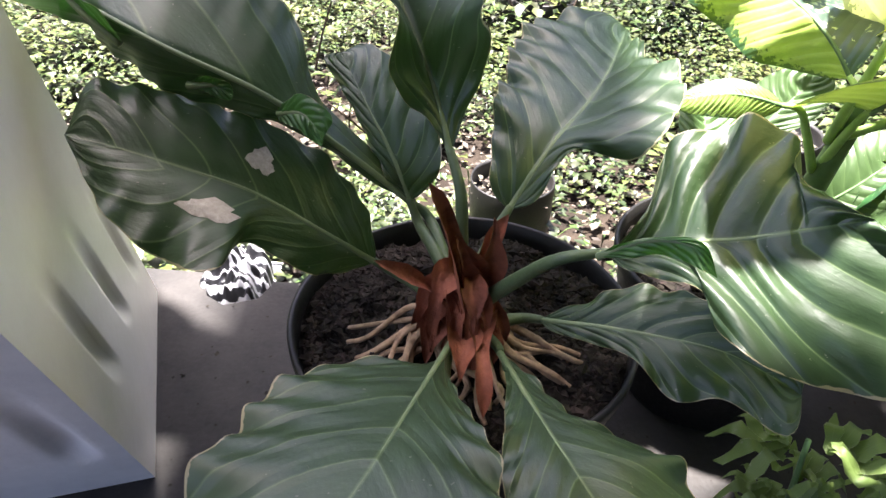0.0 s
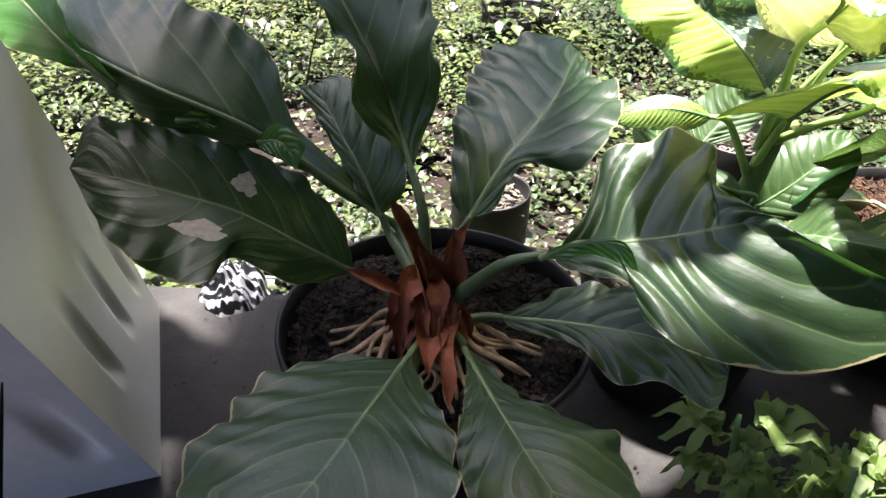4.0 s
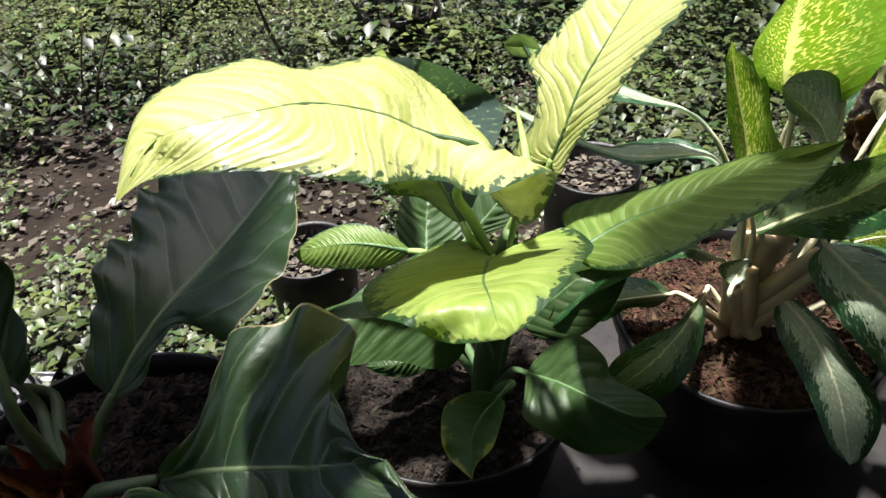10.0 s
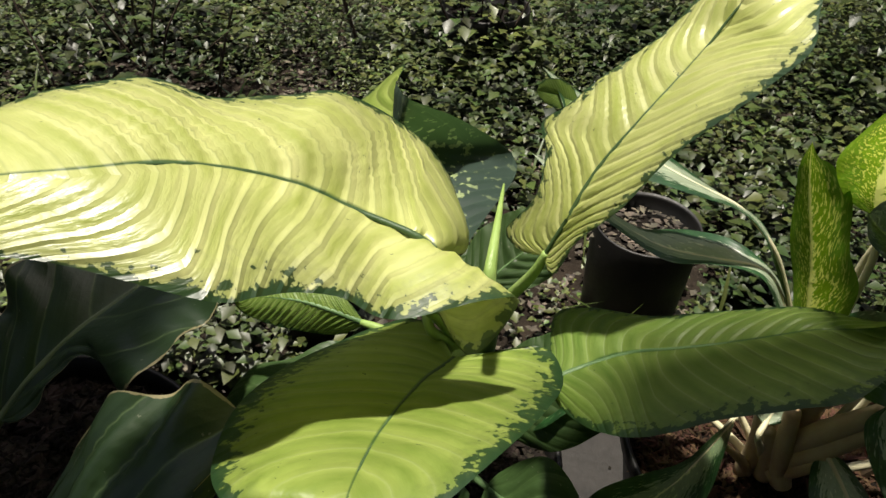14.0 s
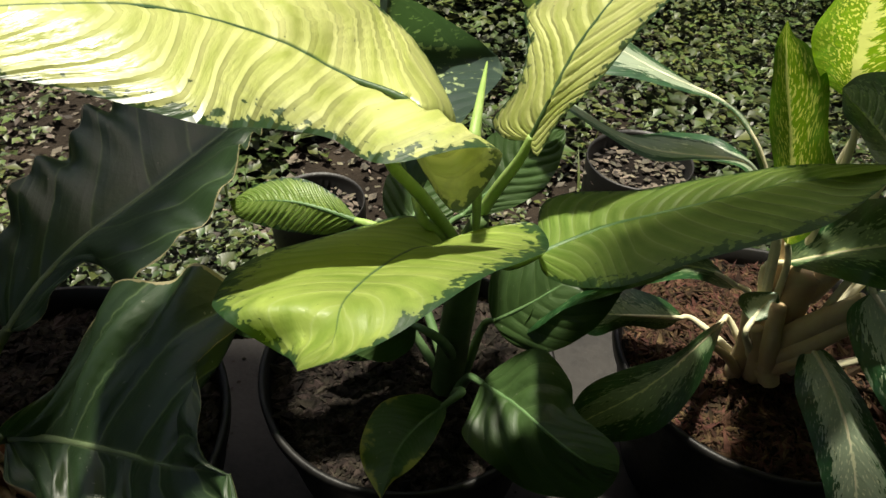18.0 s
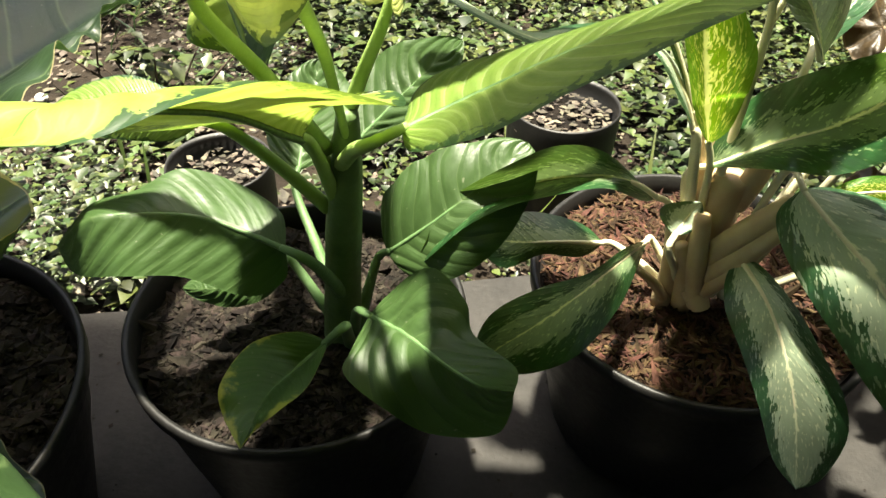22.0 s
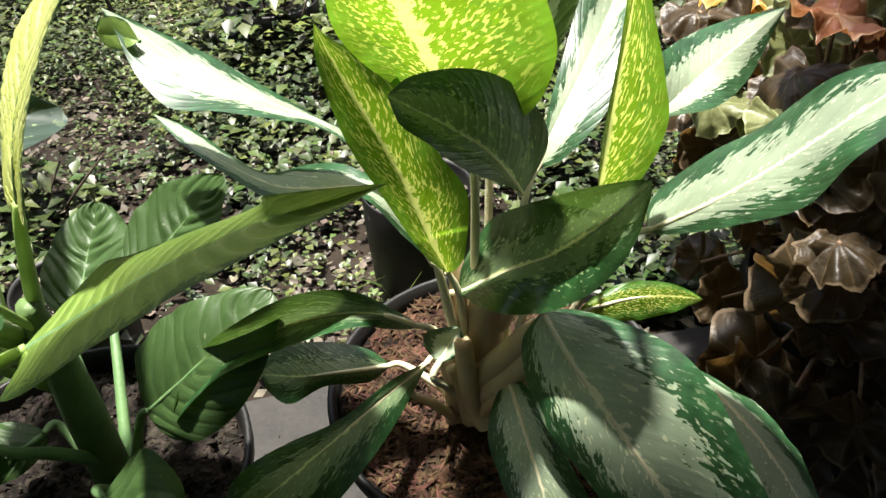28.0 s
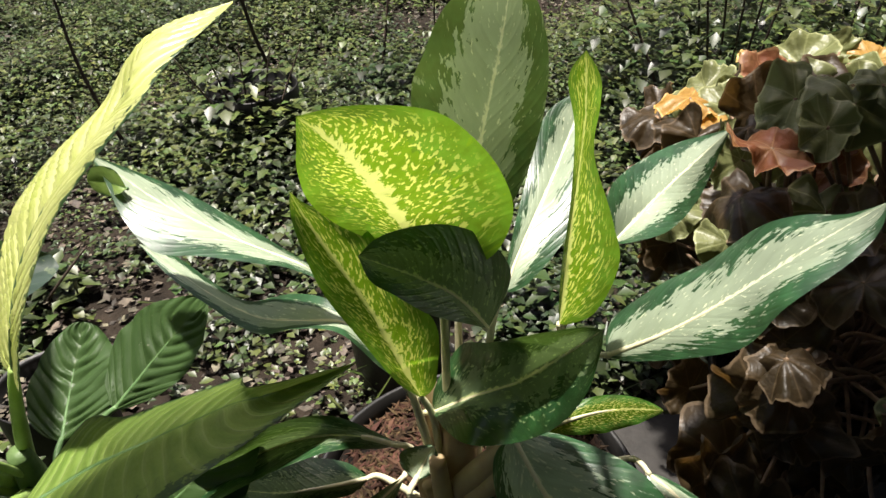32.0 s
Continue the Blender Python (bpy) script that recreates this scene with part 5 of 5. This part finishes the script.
# ---- begonia with brown leaves ----
def round_leaf(parent, centre, facing, size, mat, seed, root):
    """A cupped, scalloped round leaf on a thin stalk."""
    rnd = random.Random(seed)
    n = Vector(facing).normalized()
    x = n.cross(Vector((rnd.uniform(-1, 1), rnd.uniform(-1, 1), 0.3))).normalized()
    y = n.cross(x)
    lobes = rnd.choice((5, 6, 7))
    ph, cup, fold = rnd.uniform(0, 6.28), rnd.uniform(-0.7, 0.15), rnd.uniform(0.1, 0.5)
    verts, faces, uvs = [], [], []
    rings, steps = 8, 56
    c = Vector(centre)
    for i in range(rings + 1):
        q = i / rings
        for k in range(steps):
            w = 6.2832 * k / steps
            lim = 0.95 + 0.12 * (0.5 + 0.5 * math.cos(lobes * w)) ** 2 + 0.14 * noise.noise((1.3 * math.cos(w) + seed, 1.3 * math.sin(w), ph)) + 0.10 * noise.noise((3.5 * math.cos(w), 3.5 * math.sin(w) + seed, ph)) - 0.45 * max(0.0, math.cos(w - 3.1416)) ** 12
            rr = size * q * lim
            up = size * (cup * q * q + 0.07 * q * q * math.cos(lobes * w) + 0.05 * q ** 3 * math.sin(19 * w + ph) + fold * abs(math.sin(w)) * q * 0.6 + 0.7 * q * q * noise.noise((1.6 * math.cos(w), 1.6 * math.sin(w) + seed, ph + q)) + 0.14 * q * noise.noise((4 * math.cos(w) * q, 4 * math.sin(w) * q, seed)))
            verts.append(c + x * (rr * math.cos(w)) + y * (rr * math.sin(w)) + n * up)
            uvs.append((0.5 + w / 6.2832 * 0.999, 0.5 + 0.5 * q))
    for i in range(rings):
        for k in range(steps):
            a, b = i * steps + k, i * steps + (k + 1) % steps
            faces.append((a, b, b + steps, a + steps))
    me = bpy.data.meshes.new("leaf")
    me.from_pydata(verts, [], faces)
    layer = me.uv_layers.new(name="UVMap")
    loops = np.empty(len(me.loops), np.int32)
    me.loops.foreach_get("vertex_index", loops)
    layer.data.foreach_set("uv", np.array(uvs, np.float32)[loops].ravel())
    ob = under(link_mesh("leaf", me, mat), parent)
    r = Vector(root)
    st = link_mesh("petiole", tube_mesh("petiole", [r, r.lerp(c, 0.5) + Vector((rnd.uniform(-0.03, 0.03), rnd.uniform(-0.03, 0.03), 0.03)), c], [0.0034, 0.003, 0.0024], 6), RUSTSTALK)
    st.parent = ob


RUSTSTALK = plain_material("reddish stalk", (0.12, 0.075, 0.045), (0.26, 0.17, 0.10), 0.6, 40)
begonia = thing("potted_begonia", "begonia with olive brown and rust scalloped leaves in a black pot", "potted plant", (1.34, 1.10, LEDGE))
pot(begonia, 1.34, 1.10, LEDGE, 0.36, 0.15, SOIL, "crumb_layer", CRUMB, count=500)
rng = random.Random(21)
for k in range(230):
    y = rng.uniform(0.86, 1.50)
    roof = 0.80 - 0.30 * (y - 1.0) if y > 1.0 else 0.60 + 0.20 * (y - 0.86) / 0.14
    x = rng.uniform(1.10, 1.78) + 0.12 * (y - 1.0)
    roof -= 0.35 * max(0.0, 1.24 + 0.35 * (y - 1.1) - x)
    z = roof - rng.uniform(0.0, 1.0) ** 1.6 * 0.15 + 0.03 * noise.noise((x * 9, y * 9, 3.0))
    # Front and lower leaves mostly take the darkened brown, as painted shade.
    mat = rng.choice((SHADE_BROWN, OLIVE, OLIVE, OLIVE, RUST, AMBER, OLIVE, OLIVE, OLIVE, SHADE_BROWN)) if y > 0.97 and z > 0.58 else rng.choice((SHADE_BROWN, SHADE_BROWN, OLIVE, SHADE_BROWN))
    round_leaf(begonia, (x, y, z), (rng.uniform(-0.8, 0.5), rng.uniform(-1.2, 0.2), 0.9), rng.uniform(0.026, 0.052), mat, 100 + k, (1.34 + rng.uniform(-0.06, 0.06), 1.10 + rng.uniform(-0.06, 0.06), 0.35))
# Leaves under the canopy: shade put into their dark brown colour.
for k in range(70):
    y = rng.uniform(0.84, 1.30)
    round_leaf(begonia, (rng.uniform(1.12, 1.70), y, rng.uniform(0.26, 0.56)), (rng.uniform(-0.7, 0.5), -1.0, rng.uniform(-0.1, 0.7)), rng.uniform(0.025, 0.055), rng.choice((SHADE_BROWN, SHADE_BROWN, SHADE_BROWN, SHADE_BROWN, SHADE_BROWN, OLIVE)), 500 + k, (1.34 + rng.uniform(-0.06, 0.06), 1.10 + rng.uniform(-0.06, 0.06), 0.35))
# Lowest large leaves, all in the brown that carries painted shade.
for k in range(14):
    round_leaf(begonia, (rng.uniform(1.12, 1.60), rng.uniform(0.80, 1.10), rng.uniform(0.20, 0.34)), (rng.uniform(-0.5, 0.5), -0.9, 0.6), rng.uniform(0.05, 0.075), SHADE_BROWN, 400 + k, (1.34 + rng.uniform(-0.06, 0.06), 1.08 + rng.uniform(-0.06, 0.06), 0.35))


# ---- lobed weeds in front of the ledge ----
def lobed_leaf(parent, base, heading, tilt, size, seed):
    """A blade cut into five to seven toothed fingers."""
    rnd = random.Random(seed)
    turn = Euler((0.0, tilt, heading)).to_matrix()
    verts, faces, uvs = [], [], []
    fingers = rnd.choice((5, 7))
    for fi in range(fingers):
        a = (fi - (fingers - 1) / 2) * 0.52
        ln = size * (1 - 0.12 * abs(fi - (fingers - 1) / 2))
        rows = 8
        o = len(verts)
        for i in range(rows + 1):
            s = i / rows
            w = ln * 0.16 * math.sin(3.1416 * (s * 0.9 + 0.08)) ** 0.8 * (1.0 if i % 2 else 0.72)
            for v in (-1, 0, 1):
                px, py = s * ln, v * w
                q = Vector((px * math.cos(a) - py * math.sin(a), px * math.sin(a) + py * math.cos(a), -0.25 * s * s * ln + 0.12 * abs(v) * w + 0.01 * math.sin(9 * s + fi)))
                verts.append(Vector(base) + turn @ q)
                uvs.append((s, 0.5 + 0.5 * v))
        for i in range(rows):
            for j in range(2):
                c = o + i * 3 + j
                faces.append((c, c + 1, c + 4, c + 3))
    me = bpy.data.meshes.new("leaf")
    me.from_pydata(verts, [], faces)
    layer = me.uv_layers.new(name="UVMap")
    loops = np.empty(len(me.loops), np.int32)
    me.loops.foreach_get("vertex_index", loops)
    layer.data.foreach_set("uv", np.array(uvs, np.float32)[loops].ravel())
    return under(link_mesh("leaf", me, FERNY), parent)


rng = random.Random(8)
for x, y in ((0.44, 0.36), (0.53, 0.40), (0.56, 0.47), (0.60, 0.34), (0.72, 0.42), (0.50, 0.29), (0.84, 0.40), (0.66, 0.25), (0.42, 0.46)):
    z0 = ground_height(x, y)
    top = rng.uniform(0.36, 0.43) - 0.03 * (x > 0.62)
    w = thing("lobed_weed", "green weed with deeply cut toothed leaves before the ledge", "weed", (x, y, z0), "weeds before the ledge")
    tube("stem", [(x, y, z0 - 0.01), (x + 0.01, y, z0 + 0.2), (x, y + 0.01, top)], [0.005, 0.004, 0.003], STALK, w, sides=7)
    for k in range(7):
        a = 2.4 * k + rng.uniform(-0.3, 0.3)
        h = top - 0.02 * k + rng.uniform(-0.01, 0.01)
        lobed_leaf(w, (x + 0.02 * math.cos(a), y + 0.02 * math.sin(a), h), a, rng.uniform(-0.2, 0.45), rng.uniform(0.05, 0.085), 300 + k + int(x * 100))


# ---- weeds and litter on the garden ground ----
def blades(name, base, az, pitch, length, width, mat, label, category, droop=0.2):
    """Many small folded leaves as one mesh; all arguments are arrays."""
    n = len(az)
    shape = np.array([[0, 0, 0], [0.5, 1, 0.1], [0.5, 0, -0.06], [0.5, -1, 0.1], [1, 0, 0]], float)
    p = np.repeat(shape[None], n, 0)
    p[:, :, 0] *= length[:, None]
    p[:, :, 1] *= width[:, None]
    p[:, :, 2] *= (width * 2.0)[:, None]
    p[:, 4, 2] -= droop * length
    c, s = np.cos(pitch)[:, None], np.sin(pitch)[:, None]
    x = p[:, :, 0] * c - p[:, :, 2] * s
    z = p[:, :, 0] * s + p[:, :, 2] * c
    y = p[:, :, 1]
    c, s = np.cos(az)[:, None], np.sin(az)[:, None]
    out = np.stack([x * c - y * s, x * s + y * c, z], 2) + base[:, None, :]
    tri = np.array([[0, 2, 1], [0, 3, 2], [1, 2, 4], [2, 3, 4]])
    f = (np.arange(n)[:, None, None] * 5 + tri[None]).reshape(-1, 3)
    me = bpy.data.meshes.new(name)
    me.vertices.add(n * 5)
    me.vertices.foreach_set("co", out.astype(np.float32).ravel())
    me.loops.add(len(f) * 3)
    me.loops.foreach_set("vertex_index", f.astype(np.int32).ravel())
    me.polygons.add(len(f))
    me.polygons.foreach_set("loop_start", np.arange(len(f), dtype=np.int32) * 3)
    me.update(calc_edges=True)
    uv = np.array([[0, 0.5], [0.5, 0], [0.5, 0.5], [0.5, 1], [1, 0.5]], np.float32)
    layer = me.uv_layers.new(name="UVMap")
    layer.data.foreach_set("uv", uv[(f % 5).ravel()].ravel())
    return tagged(link_mesh(name, me, mat), label, category, kind="stuff")


def garden_cover():
    rng = np.random.default_rng(3)
    base, az, pitch, ln = [], [], [], []
    stems_v, stems_f = [], []
    made = 0
    for _ in range(62000):
        x, y = rng.uniform(-3.2, 4.2), rng.uniform(1.0, 5.2)
        if y < 1.08 + 0.2 * x + 0.03:
            continue
        dens = 0.86 + 1.6 * noise.noise((x * 0.9, y * 0.9, 7.0)) + 0.5 * noise.noise((x * 2.7, y * 2.7, 2.0)) + (0.1 if y < 2.1 and x < 0.7 else 0.0) + (0.3 if y < 1.9 and x > 0.25 else 0.0)
        if rng.uniform() > dens:
            continue
        rim = 0.6 * noise.noise((x * 0.8, y * 0.8, 30.0))
        if abs(x - 0.5) > 3.25 + rim or y > 4.9 + rim:
            continue
        z = ground_height(x, y)
        h = rng.uniform(0.02, 0.12) * (1.0 + 0.9 * max(0.0, dens - 0.5))
        lx, ly = rng.normal(0, 0.012, 2)
        k = int(rng.integers(4, 9))
        for i in range(k):
            q = (i + 1) / k
            base.append((x + lx * q, y + ly * q, z + h * q))
            az.append(2.4 * i + rng.uniform(-0.6, 0.6))
            pitch.append(rng.uniform(-0.2, 0.5))
            ln.append(rng.uniform(0.012, 0.034) * (1.5 if made % 9 == 0 else 1.0) * (1.0 + 0.9 * noise.noise((x * 1.7, y * 1.7, 12.0))))
        made += 1
    base, az, pitch, ln = (np.array(a) for a in (base, az, pitch, ln))
    blades("ground_weeds", base, az, pitch, ln, ln * rng.uniform(0.26, 0.40, len(ln)), WEEDS, "low green weeds with small oval leaves on the ground", "weeds")
    n = 46000
    x, y = rng.uniform(-3.2, 4.2, n), rng.uniform(0.95, 5.2, n)
    keep = y > 1.06 + 0.2 * x
    x, y = x[keep], y[keep]
    z = np.array([ground_height(a, b) for a, b in zip(x, y)]) + 0.003 + rng.uniform(0, 1, len(x)) ** 3 * 0.05
    ln = rng.uniform(0.010, 0.046, len(x)) * rng.uniform(0.35, 1.0, len(x))
    blades("leaf_litter", np.stack([x, y, z], 1), rng.uniform(0, 6.28, len(x)), rng.uniform(-0.35, 0.35, len(x)), ln, ln * rng.uniform(0.2, 0.42, len(x)), LITTER, "dry brown and grey fallen leaves on the earth", "litter", -0.1)
    n = 900
    x, y = rng.uniform(-3.0, 4.0, n), rng.uniform(1.3, 5.0, n)
    z = np.array([ground_height(a, b) for a, b in zip(x, y)])
    ln = rng.uniform(0.08, 0.22, n)
    blades("grass_blades", np.stack([x, y, z], 1), rng.uniform(0, 6.28, n), rng.uniform(0.7, 1.5, n), ln, ln * 0.02, WEEDS, "thin grass blades among the weeds", "grass", 0.25)


WEEDS = plain_material("weed leaves", (0.006, 0.017, 0.004), (0.064, 0.084, 0.020), 0.42, 2.2, 0.2, 0.001, 200, 0, 1.3)
garden_cover()


rng = np.random.default_rng(12)
n = 520
x = rng.uniform(-0.4, 1.5, n)
y = 0.30 + 0.13 * x + rng.uniform(0.0, 0.66, n)
ln = rng.uniform(0.002, 0.009, n)
blades("debris", np.stack([x, y, np.full(n, LEDGE + 0.002)], 1), rng.uniform(0, 6.28, n), rng.uniform(-0.1, 0.3, n), ln, ln * rng.uniform(0.25, 0.5, n), CRUMB, "dark specks of soil and dry bits on the cement", "debris", 0.0)


def overgrown(x, y, h, seed, n, spread):
    """A low leafy shoot."""
    rng = np.random.default_rng(seed)
    owner = thing("leafy_shoot", "low dark leafy shoots growing over a pot", "shrub", (x, y, ground_height(x, y)), "leafy shoots")
    a, q = rng.uniform(0, 6.28, n), np.sqrt(rng.uniform(0, 1, n)) * spread
    z = rng.uniform(0.02, 1.0, n) * h * (1.1 - q / spread * 0.6)
    ln = rng.uniform(0.03, 0.07, n)
    ob = blades("foliage", np.stack([x + q * np.cos(a), y + q * np.sin(a), z], 1), rng.uniform(0, 6.28, n), rng.uniform(-0.5, 0.6, n), ln, ln * 0.3, WEEDS, "", "")
    under(ob, owner)
    for k in range(5):
        tube("stem", [(x + 0.02 * k - 0.04, y, 0.0), (x + 0.05 * k - 0.1, y - 0.03, h * 0.5), (x + 0.09 * k - 0.18, y - 0.05 + 0.02 * k, h)], [0.004, 0.0035, 0.002], BARK, owner, sides=6)


for x0, y0, r0, h0 in ((0.745, 1.50, 0.09, 0.26), (0.15, 1.33, 0.08, 0.20)):
    n = 240
    a, q = rng.uniform(0, 6.28, n), np.sqrt(rng.uniform(0, 1, n)) * r0
    ln = rng.uniform(0.006, 0.024, n)
    blades("pot_litter", np.stack([x0 + q * np.cos(a), y0 + q * np.sin(a), h0 - 0.034 + rng.uniform(0, 0.008, n)], 1), rng.uniform(0, 6.28, n), rng.uniform(-0.3, 0.4, n), ln, ln * rng.uniform(0.2, 0.4, n), LITTER, "dry leaf bits on the soil of a nursery pot", "litter", 0.0)
overgrown(0.27, 2.55, 0.34, 4, 420, 0.22)
overgrown(-0.15, 1.78, 0.16, 5, 160, 0.14)
overgrown(1.75, 2.55, 0.75, 6, 700, 0.45)
overgrown(2.3, 2.9, 0.8, 7, 700, 0.5)
overgrown(-0.75, 2.3, 0.3, 8, 260, 0.3)


def sapling(x, y, h, r, seed):
    """A thin woody stem with a few twigs and leaves."""
    rnd = random.Random(seed)
    z = ground_height(x, y)
    owner = thing("sapling", "thin dark sapling stem with sparse leaves in the weeds", "sapling", (x, y, z), "saplings among the weeds")
    r *= 0.55
    lean = (rnd.uniform(-0.35, 0.35), rnd.uniform(-0.3, 0.3))
    pts = [(x + lean[0] * h * s + 0.035 * math.sin(4 * s + seed), y + lean[1] * h * s, z - 0.01 + h * s) for s in (0, 0.25, 0.5, 0.75, 1)]
    tube("stem", pts, [r, r * 0.9, r * 0.75, r * 0.55, r * 0.25], BARK, owner, sides=7)
    base, az, pitch, ln = [], [], [], []
    for k in range(rnd.choice((5, 6, 7))):
        s = rnd.uniform(0.25, 0.95)
        a = rnd.uniform(0, 6.28)
        p = Vector((x + lean[0] * h * s, y + lean[1] * h * s, z + h * s))
        q = p + Vector((math.cos(a), math.sin(a), 0.5)) * rnd.uniform(0.08, 0.2)
        tube("twig", [p, p.lerp(q, 0.5) + Vector((0, 0, 0.01)), q], [r * 0.4, r * 0.3, r * 0.15], BARK, owner, sides=5)
        for _ in range(16):
            u = rnd.uniform(0.3, 1.0)
            base.append(tuple(p.lerp(q, u)))
            az.append(rnd.uniform(0, 6.28))
            pitch.append(rnd.uniform(-0.4, 0.4))
            ln.append(rnd.uniform(0.02, 0.045))
    base, az, pitch, ln = (np.array(a) for a in (base, az, pitch, ln))
    ob = blades("foliage", base, az, pitch, ln, ln * 0.3, WEEDS, "", "")
    ob["kind"] = "stuff"
    under(ob, owner)


for x, y, h, r, sd in ((1.53, 2.46, 0.75, 0.010, 1), (0.61, 3.02, 0.8, 0.010, 2), (-0.08, 2.47, 0.7, 0.012, 3), (0.30, 3.03, 0.9, 0.014, 4), (-0.45, 2.2, 0.6, 0.007, 5), (1.95, 2.75, 0.9, 0.012, 6), (1.75, 2.9, 0.8, 0.008, 7), (-0.9, 2.0, 0.5, 0.006, 8), (0.9, 2.9, 0.6, 0.007, 9), (-0.25, 1.75, 0.4, 0.005, 10), (2.2, 2.5, 0.7, 0.009, 11), (-1.3, 2.6, 0.8, 0.01, 12)):
    sapling(x, y, h, r, sd)


# ---- pale stones and scraps among the weeds ----
def pebble(x, y, size, seed):
    bm = bmesh.new()
    bmesh.ops.create_icosphere(bm, subdivisions=2, radius=size)
    for v in bm.verts:
        v.co *= 1 + 0.35 * noise.noise((v.co.x / size + seed, v.co.y / size, v.co.z / size))
        v.co.z *= 0.55
    bm.transform(Matrix.Translation((x, y, ground_height(x, y) + size * 0.9)) @ Euler((0.2, 0.3, seed)).to_matrix().to_4x4())
    tagged(part("stone", bm, STONE), "small pale grey stone among the weeds", "stone", "stones among the weeds")


STONE = plain_material("pale stone", (0.42, 0.40, 0.36), (0.62, 0.60, 0.56), 0.8, 60, 0.4)
for k, (x, y, size) in enumerate(((-0.509, 3.528, 0.040), (-0.161, 2.846, 0.022), (-0.106, 2.768, 0.020), (-0.253, 2.949, 0.018), (-0.348, 1.595, 0.020), (-0.118, 2.774, 0.022), (-0.464, 1.775, 0.016), (-0.272, 1.543, 0.014), (-0.002, 3.140, 0.030), (0.656, 2.573, 0.020))):
    pebble(x, y, size, 3.0 * k)
